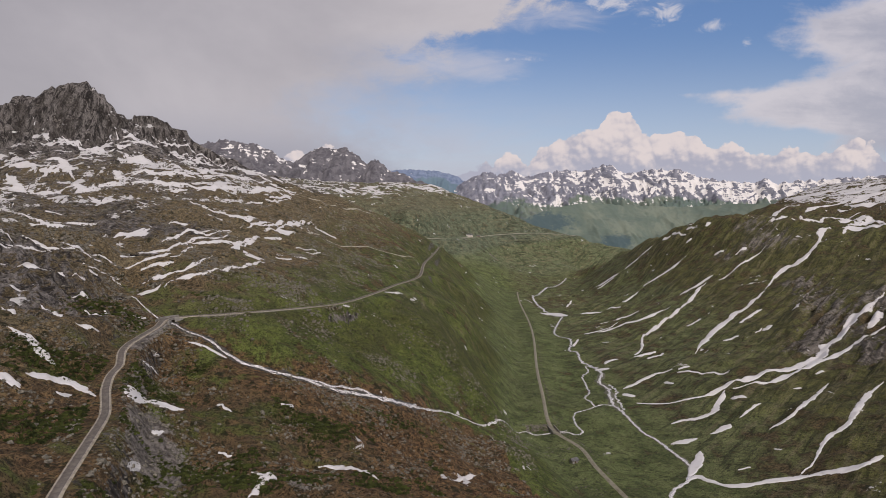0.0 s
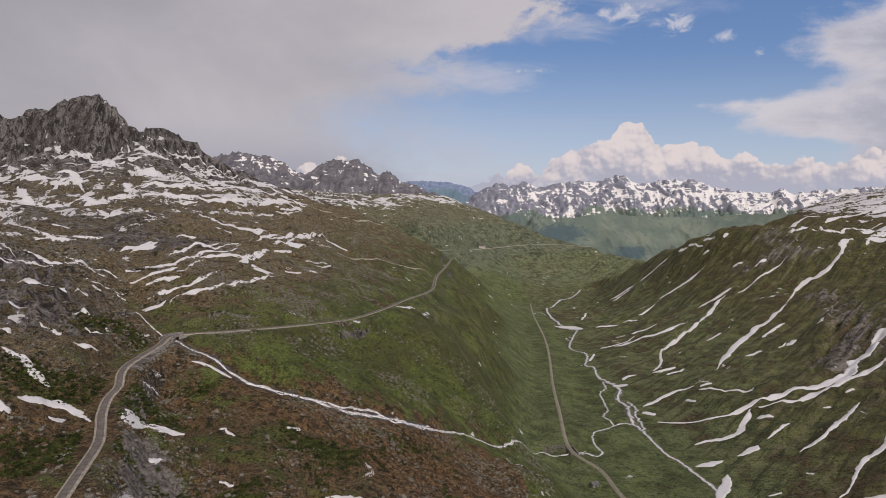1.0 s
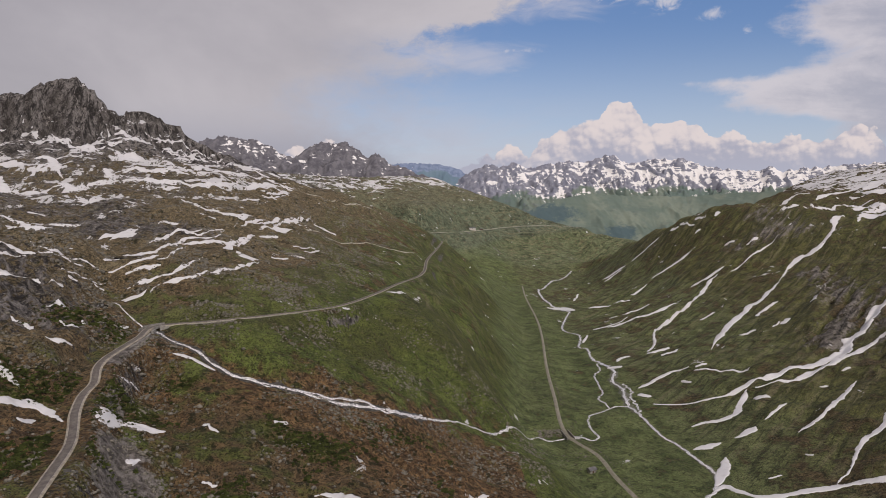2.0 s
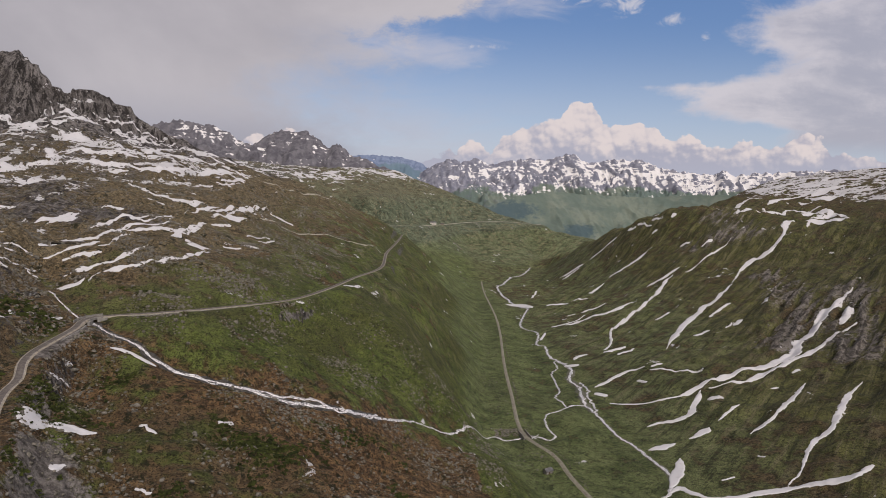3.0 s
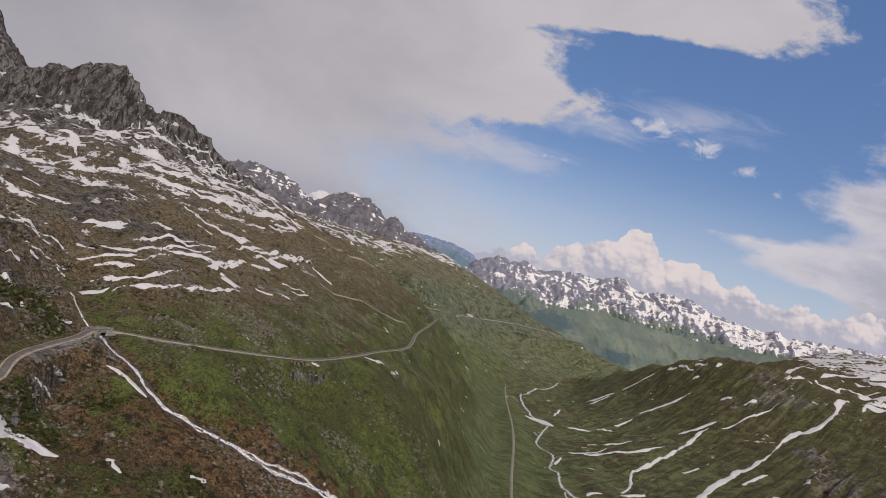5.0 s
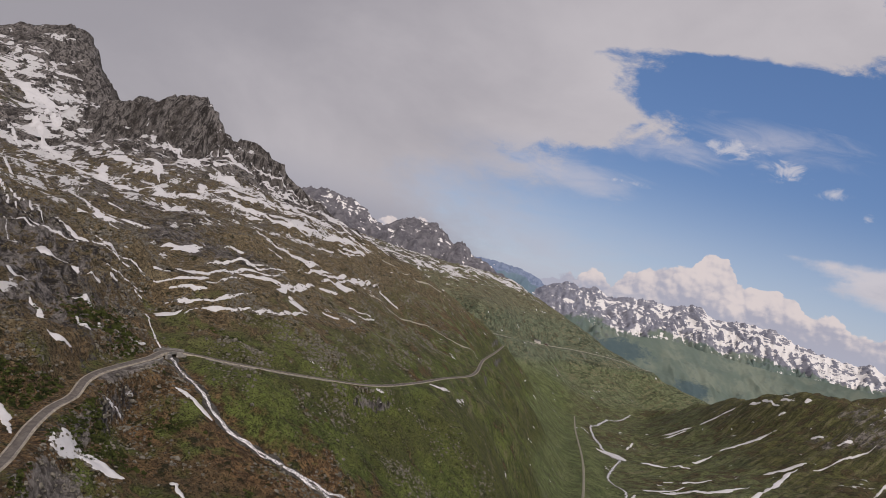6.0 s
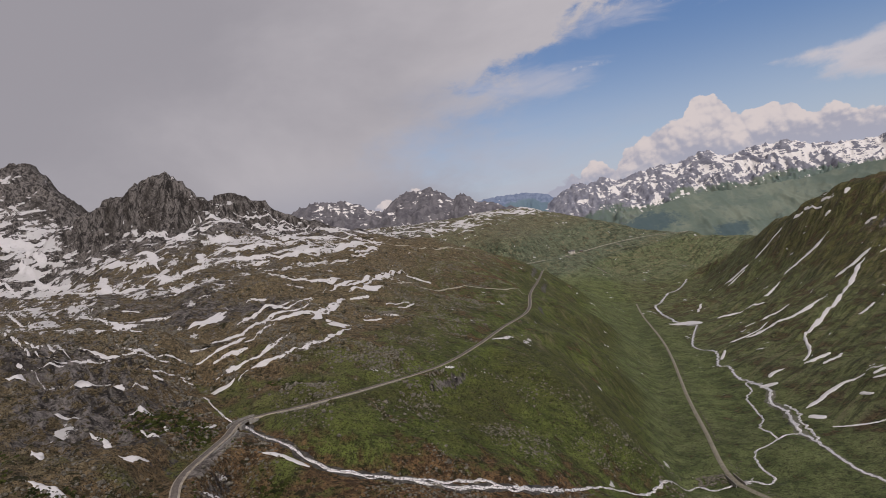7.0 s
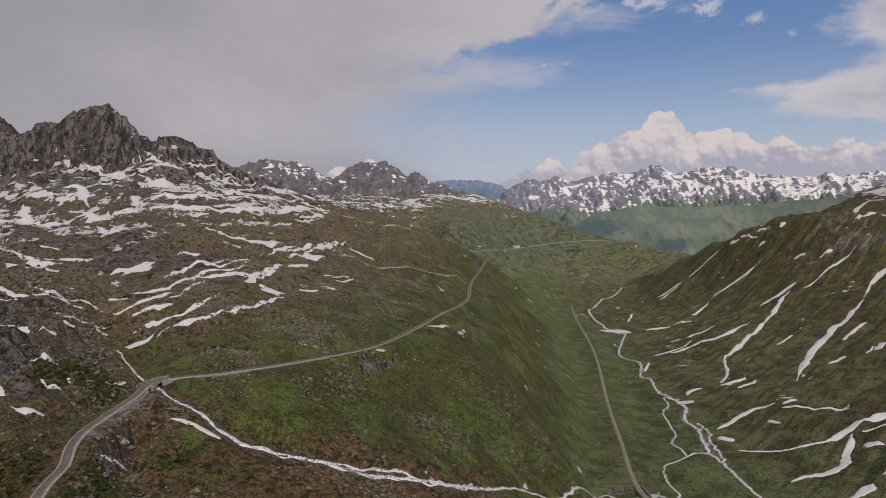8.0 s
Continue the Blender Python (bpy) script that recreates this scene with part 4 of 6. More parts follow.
strip("creek_upper", next(braided(CREEK[2:6], 2.0, ((1.6, 16),), 14)), (-0.7, -0.4, 0, 0.4, 0.7), (-0.4, 0.25, 0.3, 0.25, -0.4), WATER, "thin white rivulet between the tarns and the road", "creek", wobble=0.9, seed=21)
strip("creek_bed", curve_through(CREEK[4:18], 2.0), (-3.4, -2.2, 0, 2.2, 3.4), (-0.6, 0.10, 0.02, 0.10, -0.6), WET, "dark wet stones along the creek's bed", "stream bed", wobble=0.8, seed=31)
for k, (course, half) in enumerate(((CREEK[4:], 0.55), (CREEK[8:18], 0.34), (CREEK_ARM, 0.5), (CREEK[13:18], 0.4))):
    q = next(braided(course, 1.0, (((0.7, 7), (1.8, 9), (0.8, 8), (2.0, 8))[k],), 4 + k))
    strip("creek" if k == 0 else "creek_arm", q, (-half * 1.7, -half, 0, half, half * 1.7), (-0.4, 0.3, 0.4, 0.3, -0.4), WATER, "white foaming creek tumbling down to the valley", "creek", wobble=1.1, seed=4 + k)
for k, (course, half) in enumerate(((STREAM_MAIN[:25], 0.95), (STREAM_LEFT, 0.6), (STREAM_SIDE, 0.7), (STREAM_MAIN[9:18], 0.55), (STREAM_MAIN[24:], 1.7))):
    q = next(braided(course, 1.5, (((1.4, 6), (1.2, 5), (1.8, 6), (4.0, 9), (2.4, 22))[k],), 9 + k))
    name = ("river", "river_arm", "river_arm", "river_arm", "river_bend")[k]
    strip(name, q, (-half * 1.7, -half, 0, half, half * 1.7), (-0.4, 0.3, 0.36, 0.3, -0.4), RIVER_WATER, "pale braided river on the green valley floor", "river", wobble=0.8, seed=9 + k)
for k, (course, half) in enumerate(((STREAM_MAIN[9:15], 4.0), (STREAM_MAIN[14:26], 2.0), (STREAM_MAIN[3:10], 1.9))):
    strip("gravel_bank", curve_through(course, 3.0), (-half * 1.5, -half, 0, half, half * 1.5), (-0.6, 0.12, 0.15, 0.12, -0.6), GRAVEL, "grey gravel bank along the river", "gravel", wobble=0.6, seed=17 + k)


# ---- snow ----
SNOW_LABELS = {"valley side": "old white snow tongue lying in a gully of the valley side", "crags": "white snow field below the dark rock walls",
               "bench": "long white snow patch on the brown upper slope", "heath": "shrinking snow patch on brown heath above the road"}
patch_count = [0]


def snow_patch(where, *stations):
    """One bank of old snow: each station gives its two edges in plan. Its rim is ragged, with bays, islands and holes."""
    patch_count[0] += 1
    seed = patch_count[0]
    st = np.array(stations, float)
    mid, span = (st[:, :2] + st[:, 2:]) / 2, st[:, 2:] - st[:, :2]
    way = np.gradient(mid, axis=0)
    way /= np.hypot(way[:, 0], way[:, 1])[:, None] + 1e-9
    half = np.abs(span[:, 0] * way[:, 1] - span[:, 1] * way[:, 0]) / 2 * {"valley side": 0.56, "crags": 0.42, "heath": 0.85}.get(where, 0.56) + 0.07 * np.hypot(span[:, 0], span[:, 1])
    line = curve_through(np.c_[mid, half], max(2.0, half.mean() * 1.2)) if len(st) > 2 else np.c_[mid, half]
    line[:, 2] = np.maximum(line[:, 2], half.min())
    if len(line) > 3:
        at_end = np.minimum(np.arange(len(line)), np.arange(len(line))[::-1]) / len(line)
        line[:, 2] *= np.clip(at_end / 0.22 + 0.3, 0, 1)
    wide, size = float(half.mean()), np.ptp(line[:, :2], axis=0)
    cell = float(np.clip(wide * 0.22, 0.5, 2.4)) * (1.0 if size.max() < 160 else 1.3)
    pad = wide * 1.8 + cell * 2
    lo, hi = line[:, :2].min(0) - pad, line[:, :2].max(0) + pad
    xs, ys = np.arange(lo[0], hi[0] + cell, cell), np.arange(lo[1], hi[1] + cell, cell)
    gx, gy = np.meshgrid(xs, ys)
    run = line[-1, :2] - line[0, :2]
    run = run / (np.hypot(*run) + 1e-9)
    along, across = (gx * run[0] + gy * run[1]) / 2.0, -gx * run[1] + gy * run[0]
    d, h = near_line(gx, gy, line)
    big, fine = wide * 2.6 + 2.5, wide * 0.7 + 1.0
    torn = 0.8 if where == "valley side" else 1.3
    f = h * (1.05 + torn * fbm(along / big + 3.3 * seed, across / big, 3, seed)) - d + ((0.12 if where == "valley side" else 0.22) * h + 0.25) * fbm(along / fine, across / fine + 5.1 * seed, 3, seed + 50) * 1.6
    f = np.where(d > h * 2.2 + 1.0, -cell, f)
    fy, fx = np.gradient(f, cell)
    g2 = fx * fx + fy * fy + 1e-3
    move = np.where(f < 0, np.clip(-f, 0, cell) / g2, 0)
    step = np.minimum(1.0, cell / (move * np.sqrt(g2) + 1e-9))
    px, py = gx + move * fx * step, gy + move * fy * step
    lift = min(0.9, 0.25 + 0.05 * wide)
    base = 0.22 if mid[:, 1].mean() < 600 else 0.42
    z = surface(px, py) + np.where(f > 0, base + lift * np.sqrt(np.clip(f / (0.6 * wide + 0.3), 0, 1)), -0.25)
    inside = f > 0
    keep = inside[:-1, :-1] | inside[1:, :-1] | inside[:-1, 1:] | inside[1:, 1:]
    if keep.sum() < 3:
        return
    nx = len(xs)
    i = (np.arange(len(ys) - 1)[:, None] * nx + np.arange(nx - 1)[None])[keep]
    quads = np.stack([i, i + 1, i + nx + 1, i + nx], 1)
    used, back = np.unique(quads, return_inverse=True)
    me = raw_mesh("snow_patch", np.stack([px.ravel(), py.ravel(), z.ravel()], 1)[used], back.reshape(-1, 4))
    me.materials.append(SNOW)
    tagged(new("snow_patch", me), SNOW_LABELS[where], "snow patch", group="snow patches on the " + where)


snow_patch('heath', (-194.3, 272.2, -193.4, 270.2), (-190.5, 274.3, -189.4, 271.4), (-183.1, 273.6, -182.3, 269.7), (-176.0, 269.8, -175.7, 266.4), (-170.5, 268.0, -170.2, 266.3))
snow_patch('heath', (-172.5, 252.1, -169.9, 247.7), (-169.8, 258.4, -167.2, 253.6), (-165.8, 262.8, -164.3, 259.7), (-159.9, 265.0, -158.4, 260.8), (-146.1, 254.7, -145.0, 251.7))
snow_patch('heath', (-157.3, 248.2, -155.6, 245.6), (-155.7, 253.7, -155.1, 252.8))
snow_patch('heath', (-140.6, 264.1, -140.1, 262.3), (-137, 266, -134, 257), (-136, 275, -133, 266), (-130.6, 277.9, -128.6, 272.4), (-121.1, 281.9, -120.5, 280.0))
snow_patch('heath', (-172.5, 240.4, -171.0, 236.0), (-168.9, 239.3, -168.0, 236.5))
snow_patch('heath', (-213, 299, -207, 290), (-202.5, 289.2, -199.7, 284.5))
snow_patch('heath', (-220.3, 335.1, -219.8, 334.0), (-214.0, 336.0, -211.7, 331.3), (-193.0, 314.1, -190.9, 310.5))
snow_patch('heath', (-183.2, 305.0, -182.4, 303.3), (-178.0, 306.4, -177.1, 303.8), (-173.9, 310.7, -173.6, 309.7))
snow_patch('heath', (-203.8, 346.4, -203.2, 345.0), (-196.5, 344.5, -194.7, 340.5), (-186.6, 336.1, -185.7, 334.1))
snow_patch('heath', (-195.6, 352.9, -195.1, 351.6), (-187.6, 350.6, -184.9, 345.3), (-180.8, 348.3, -180.1, 346.8))
snow_patch('heath', (-182.3, 361.7, -180.9, 358.7), (-182.0, 374.4, -180.8, 371.5))
snow_patch('heath', (-238.1, 339.8, -237.0, 337.9), (-232.9, 345.2, -231.9, 343.1))
snow_patch('heath', (-220.8, 365.2, -219.6, 363.0), (-211.9, 366.4, -209.3, 361.5))
snow_patch('heath', (-150.9, 306.1, -150.6, 305.0), (-149.2, 315.9, -149.0, 314.7))
snow_patch('heath', (-110.2, 294.5, -109.5, 292.2), (-103.9, 292.1, -103.5, 289.9), (-101.8, 291.3, -101.7, 290.4))
snow_patch('heath', (-145.0, 341.6, -144.9, 340.9), (-134.8, 343.0, -134.2, 340.7), (-122.0, 341.7, -121.2, 338.9))
snow_patch('heath', (-95.3, 254.6, -95.2, 253.9), (-89.7, 253.6, -89.6, 252.8))
snow_patch('heath', (-77.1, 239.6, -76.6, 237.5), (-72.6, 241.2, -72.1, 235.6), (-66, 227, -71, 238), (-67.6, 218.2, -71.0, 223.7), (-68.6, 211.4, -71.2, 214.9))
snow_patch('heath', (-54.4, 259.6, -54.2, 258.7), (-46.5, 263.9, -46.1, 260.7), (-36.9, 258.0, -36.4, 252.9), (-27.2, 251.1, -27.1, 248.4))
snow_patch('heath', (5.0, 294.9, 5.0, 291.7), (11.0, 307.5, 11.1, 304.1), (17.5, 318.9, 17.5, 316.3))
snow_patch('heath', (-119.3, 249.8, -117.5, 245.9), (-117.9, 251.6, -116.8, 249.2))
snow_patch('heath', (-83.0, 309.7, -82.5, 307.6), (-78.6, 315.3, -78.3, 313.8))
snow_patch('bench', (-53, 566, -52, 557), (-45, 569, -44, 560), (-39.1, 590.2, -38.9, 584.7))
snow_patch('heath', (-75.4, 464.8, -75.1, 462.2), (-71.1, 470.0, -71.0, 468.5))
snow_patch('bench', (-365.2, 540.4, -362.3, 535.0), (-354, 535, -348, 525), (-339, 528, -329, 511), (-322, 516, -314, 502), (-313.3, 522.7, -311.5, 519.5))
snow_patch('bench', (-357.1, 562.1, -354.4, 557.4), (-347.4, 566.1, -345.7, 562.8))
snow_patch('bench', (-278.6, 408.6, -277.4, 406.6), (-268.5, 412.4, -267.2, 409.4), (-260.5, 411.2, -258.2, 405.6), (-254.1, 410.5, -253.5, 408.7))
snow_patch('bench', (-273.9, 435.2, -272.3, 432.1), (-258.2, 421.7, -257.1, 419.3), (-248.7, 421.0, -248.3, 420.0))
snow_patch('bench', (-251.6, 416.4, -251.0, 415.0), (-242.4, 422.4, -241.7, 420.8), (-237.2, 431.9, -236.6, 430.4))
snow_patch('bench', (-238.8, 409.0, -237.6, 406.6), (-234.5, 420.5, -233.8, 419.1), (-227.2, 436.6, -226.8, 435.6))
snow_patch('bench', (-232.9, 387.8, -232.4, 386.4), (-228.8, 394.0, -228.2, 392.2))
snow_patch('bench', (-232.4, 407.1, -231.5, 404.6), (-229.6, 408.3, -228.8, 406.2))
snow_patch('bench', (-229.4, 428.7, -229.0, 426.7), (-225.6, 430.3, -225.4, 429.0))
snow_patch('bench', (-263.2, 510.7, -261.6, 508.2), (-262, 531, -255, 519), (-261, 552, -257, 544))
snow_patch('bench', (-230.0, 442.6, -229.5, 441.7), (-219.7, 452.2, -218.8, 450.6), (-214.2, 462.0, -211.9, 457.6), (-210.3, 477.0, -207.2, 470.5))
snow_patch('bench', (-233.2, 480.5, -229.8, 473.5), (-224, 487, -219, 478), (-216.2, 490.5, -213.2, 484.9), (-219.9, 526.1, -217.0, 520.4))
snow_patch('bench', (-235, 517, -228, 504), (-236, 537, -231, 528), (-230.6, 546.8, -228.6, 543.4), (-222.9, 559.1, -220.7, 553.7), (-209.2, 562.5, -208.5, 560.5), (-202.7, 595.5, -201.8, 592.7))
snow_patch('bench', (-216.1, 490.2, -213.4, 485.4), (-219.7, 531.5, -216.3, 524.5), (-213.3, 552.6, -211.6, 548.9), (-198.6, 560.7, -197.5, 557.6), (-198.3, 589.8, -197.7, 588.0))
snow_patch('bench', (-206.6, 468.0, -204.3, 463.9), (-201.1, 474.9, -198.3, 470.1), (-212.1, 529.6, -210.3, 527.1))
snow_patch('bench', (-215.1, 448.7, -214.5, 447.8), (-207.3, 455.5, -205.8, 452.6), (-200.5, 458.8, -199.3, 456.4))
snow_patch('bench', (-212.8, 436.6, -211.2, 433.5), (-206.6, 439.8, -204.4, 435.8), (-197.9, 447.2, -196.4, 444.7), (-188.8, 449.4, -187.4, 447.3), (-185.4, 466.3, -182.4, 461.5), (-179.0, 479.9, -178.2, 478.9))
snow_patch('bench', (-211.5, 425.2, -207.6, 417.6), (-204, 426, -200, 417), (-197.5, 429.9, -196.3, 427.8))
snow_patch('bench', (-192.9, 424.4, -191.5, 422.4), (-192.1, 437.7, -190.0, 434.3), (-184.4, 442.9, -182.2, 439.4), (-176.2, 447.8, -173.8, 443.2), (-166.5, 455.5, -165.5, 453.3), (-163, 460, -160, 452), (-162, 472, -158, 461), (-152.8, 476.9, -150.5, 470.9), (-152, 496, -149, 486), (-150.5, 522.2, -149.1, 517.7))
snow_patch('bench', (-208.5, 539.8, -207.5, 537.4), (-200, 549, -196, 540), (-184.9, 542.1, -182.3, 534.1))
snow_patch('bench', (-179, 526, -175, 517), (-179, 552, -175, 542), (-182.2, 596.0, -180.4, 593.2), (-181.7, 617.3, -180.9, 616.1))
snow_patch('bench', (-262.6, 648.1, -260.9, 642.3), (-253, 646, -250, 636), (-239.0, 638.2, -238.7, 635.7), (-228.3, 647.9, -227.1, 642.6), (-217, 656, -213, 644), (-206, 678, -203, 669), (-210.6, 714.7, -210.3, 712.7))
snow_patch('bench', (-230, 615, -226, 605), (-222, 618, -219, 609))
snow_patch('bench', (-199.7, 610.8, -198.8, 608.7), (-199.3, 645.6, -198.6, 643.5), (-188.5, 669.7, -186.8, 663.1), (-182.8, 705.4, -181.4, 699.7), (-186.5, 773.6, -185.7, 770.3))
snow_patch('bench', (-184.3, 639.4, -182.1, 631.9), (-180, 669, -177, 661), (-167.1, 680.0, -166.5, 676.7))
snow_patch('bench', (-177.7, 619.4, -177.0, 617.5), (-167.9, 635.5, -166.0, 628.5))
snow_patch('bench', (-168.1, 532.1, -166.3, 524.3), (-162.8, 533.3, -161.3, 526.4))
snow_patch('bench', (-151.3, 561.1, -150.8, 558.7), (-140.5, 569.1, -139.6, 564.4))
snow_patch('bench', (-141, 587, -139, 577), (-133, 581, -131, 569), (-126.6, 576.8, -125.7, 570.7))
snow_patch('bench', (-148.7, 626.5, -148.2, 623.9), (-134.7, 654.6, -134.2, 652.0))
snow_patch('bench', (-136.6, 621.9, -135.4, 616.5), (-130.1, 654.6, -129.3, 651.2))
snow_patch('bench', (-273, 877, -269, 865), (-263.9, 898.8, -261.8, 892.5), (-254, 936, -251, 927))
snow_patch('bench', (-340.2, 779.7, -337.9, 775.2), (-335.0, 791.7, -331.0, 783.9), (-326.6, 797.5, -324.7, 793.8))
snow_patch('bench', (-249.8, 824.4, -247.5, 817.2), (-242.7, 838.3, -241.6, 834.9))
snow_patch('bench', (-251.2, 882.5, -250.4, 878.4), (-241.6, 890.0, -240.6, 886.2), (-231.1, 927.9, -229.8, 923.5))
snow_patch('bench', (-196.0, 798.7, -194.8, 793.8), (-187.6, 877.7, -186.8, 873.8))
snow_patch('crags', (-561.6, 923.7, -561.6, 921.7), (-546.2, 920.6, -544.6, 914.6), (-523, 927, -515, 911), (-490, 910, -481, 893), (-481.5, 920.1, -479.0, 917.3))
snow_patch('crags', (-495.0, 961.2, -494.9, 953.2), (-491, 965, -486, 945), (-495, 1005, -472, 953), (-473.8, 995.4, -473.4, 991.3))
snow_patch('crags', (-477.0, 924.5, -475.4, 919.0), (-466, 936, -464, 927))
snow_patch('crags', (-456, 904, -453, 893), (-437, 907, -416, 860))
snow_patch('crags', (-476, 999, -466, 977), (-459, 999, -447, 969), (-438.1, 1001.5, -438.2, 997.7))
snow_patch('bench', (-549, 869, -542, 859), (-536, 883, -526, 860), (-486, 821, -467, 783))
snow_patch('bench', (-535, 835, -528, 824), (-514, 824, -499, 800))
snow_patch('bench', (-588, 866, -574, 844), (-560, 852, -548, 833))
snow_patch('bench', (-599, 859, -565, 810), (-500, 735, -472, 692), (-449, 686, -436, 665), (-424, 665, -413, 648), (-432.0, 705.7, -427.2, 698.9), (-426.5, 723.5, -423.2, 718.1), (-415, 721, -407, 704))
snow_patch('bench', (-438, 727, -432, 716), (-431, 737, -419, 714), (-407, 716, -395, 695), (-419, 767, -412, 756), (-407, 776, -394, 754), (-394.7, 779.6, -392.3, 775.7))
snow_patch('bench', (-425, 818, -424, 805), (-408, 798, -404, 774))
snow_patch('bench', (-383, 674, -376, 661), (-346, 637, -341, 628), (-364, 706, -359, 695))
snow_patch('bench', (-345.0, 601.1, -343.4, 598.5), (-348.5, 631.4, -344.2, 624.0), (-365.1, 695.1, -361.1, 688.0))
snow_patch('bench', (-412, 807, -406, 797), (-396.5, 827.8, -392.6, 819.9), (-371, 838, -364, 819), (-352, 846, -347, 830), (-330.4, 836.6, -329.4, 832.8))
snow_patch('bench', (-390.4, 778.0, -388.8, 775.0), (-377, 800, -370, 786), (-349, 802, -343, 787), (-329.4, 806.0, -328.1, 801.7), (-310, 810, -305, 798), (-293.7, 846.8, -291.8, 841.8))
snow_patch('bench', (-300.0, 822.8, -298.6, 818.2), (-285.8, 845.8, -283.7, 838.6))
snow_patch('bench', (-286.1, 858.7, -284.3, 851.5), (-276, 889, -273, 877))
snow_patch('crags', (-396, 902, -393, 894), (-361, 867, -355, 851), (-355.4, 890.4, -353.5, 884.5))
snow_patch('crags', (-437.8, 1011.0, -437.0, 1006.4), (-413.6, 1016.2, -413.7, 1013.6))
snow_patch('crags', (-416.4, 1023.3, -416.5, 1021.6), (-383, 1030, -379, 1018))
snow_patch('crags', (-352.4, 902.6, -350.7, 898.3), (-353, 1007, -346, 988))
snow_patch('bench', (-332.1, 869.1, -329.9, 864.1), (-318, 895, -313, 882))
snow_patch('crags', (-373.8, 1054.8, -373.3, 1051.8), (-323.9, 1015.1, -323.8, 1013.1))
snow_patch('bench', (-312.5, 926.5, -311.6, 923.3), (-308.9, 994.3, -307.0, 987.9))
snow_patch('bench', (-319, 1029, -317, 1020), (-278.7, 1014.6, -278.4, 1010.1))
snow_patch('bench', (-276.5, 1006.3, -275.2, 998.5), (-235.2, 983.0, -234.9, 978.0))
snow_patch('crags', (-617.5, 894.7, -616.6, 892.2), (-607.2, 894.0, -606.9, 892.4))
snow_patch('crags', (-596.6, 907.0, -596.1, 905.1), (-590.8, 907.4, -590.1, 905.4))
snow_patch('crags', (-501, 879, -494, 867), (-494.4, 880.5, -490.5, 874.1))
snow_patch('valley side', (767, 1226, 785, 1264), (740, 1202, 744, 1230), (709, 1164, 710, 1177), (669, 1122, 673, 1138), (644, 1106, 648, 1119), (616, 1100, 623, 1119), (592, 1082, 596, 1098), (570.6, 1064.2, 569.7, 1069.1), (527, 1005, 530, 1015))
snow_patch('valley side', (524, 999, 526, 1007), (494, 966, 500, 982), (463, 929, 468, 944), (436, 908, 443, 927), (407, 870, 413, 891), (377, 837, 382, 859), (339, 784, 343, 804), (307.5, 740.8, 307.9, 746.9))
snow_patch('valley side', (468, 899, 471, 907), (440, 875, 442, 883), (420.3, 859.1, 422.6, 866.4))
snow_patch('valley side', (363.3, 787.1, 360.4, 779.6), (383, 798, 379, 788))
snow_patch('valley side', (577, 801, 580, 810), (531, 757, 534, 771), (487, 725, 496, 750), (449, 686, 456, 707), (426, 670, 435, 693), (397, 637, 408, 663), (374, 626, 385, 646), (344, 612, 350, 626), (316, 602, 321, 613), (286, 586, 292, 600), (265, 575, 267, 583), (247.5, 571.2, 248.4, 575.0), (220.9, 571.3, 222.4, 575.8), (187.1, 582.5, 188.9, 588.3))
snow_patch('valley side', (491, 679, 495, 687), (460, 669, 466, 680), (424, 640, 429, 651), (393, 624, 400, 637), (337, 590, 344, 604), (296.3, 574.4, 298.9, 580.5), (273.4, 570.5, 274.8, 574.9))
snow_patch('valley side', (266, 567, 265, 576), (252, 546, 250, 555), (236, 526, 239, 541), (222.2, 522.1, 224.1, 528.7), (208.5, 524.7, 210.3, 530.7), (197.1, 520.5, 198.4, 525.0))
snow_patch('valley side', (272.6, 547.5, 274.5, 551.7), (264, 544, 269, 557))
snow_patch('valley side', (276.1, 523.9, 277.5, 528.5), (262.8, 515.6, 263.2, 519.8), (250.0, 507.2, 250.5, 510.6))
snow_patch('valley side', (235, 491, 240, 507), (223, 485, 226, 495), (215.9, 485.2, 217.2, 489.6))
snow_patch('valley side', (181.3, 478.3, 179.9, 473.6), (192, 484, 188, 471), (204.1, 485.2, 202.3, 479.4))
snow_patch('valley side', (355.5, 558.5, 358.2, 565.0), (317, 518, 321, 529), (290.4, 496.7, 290.9, 501.3), (270, 481, 275, 492), (257.9, 475.2, 259.4, 479.2))
snow_patch('valley side', (385.4, 528.9, 387.1, 534.2), (355, 504, 357, 513), (332, 478, 332, 487), (305, 451, 308, 461), (285.7, 441.2, 287.8, 448.7), (265.7, 421.6, 266.1, 426.0), (252.8, 407.1, 253.0, 409.8), (240.8, 398.8, 240.6, 401.4), (233.5, 390.9, 233.8, 393.5))
snow_patch('valley side', (285, 387, 289, 396), (265, 378, 271, 389), (254.0, 383.1, 257.4, 389.4), (242, 387, 247, 395), (224.7, 387.5, 228.6, 395.5), (205.8, 385.9, 208.8, 392.6), (191.2, 385.7, 194.2, 392.3), (182.3, 390.8, 185.3, 396.5), (175.6, 401.6, 179.0, 407.5), (173, 407, 176, 415), (162.9, 399.6, 164.0, 406.6))
snow_patch('valley side', (196.5, 450.8, 192.7, 457.1), (189, 432, 184, 444), (178, 418, 176, 428), (169.1, 408.5, 168.2, 414.6))
snow_patch('valley side', (204.6, 414.5, 203.8, 412.5), (213.2, 416.3, 212.5, 414.4))
snow_patch('valley side', (244.6, 442.3, 242.9, 439.3), (247.0, 439.3, 245.4, 436.4))
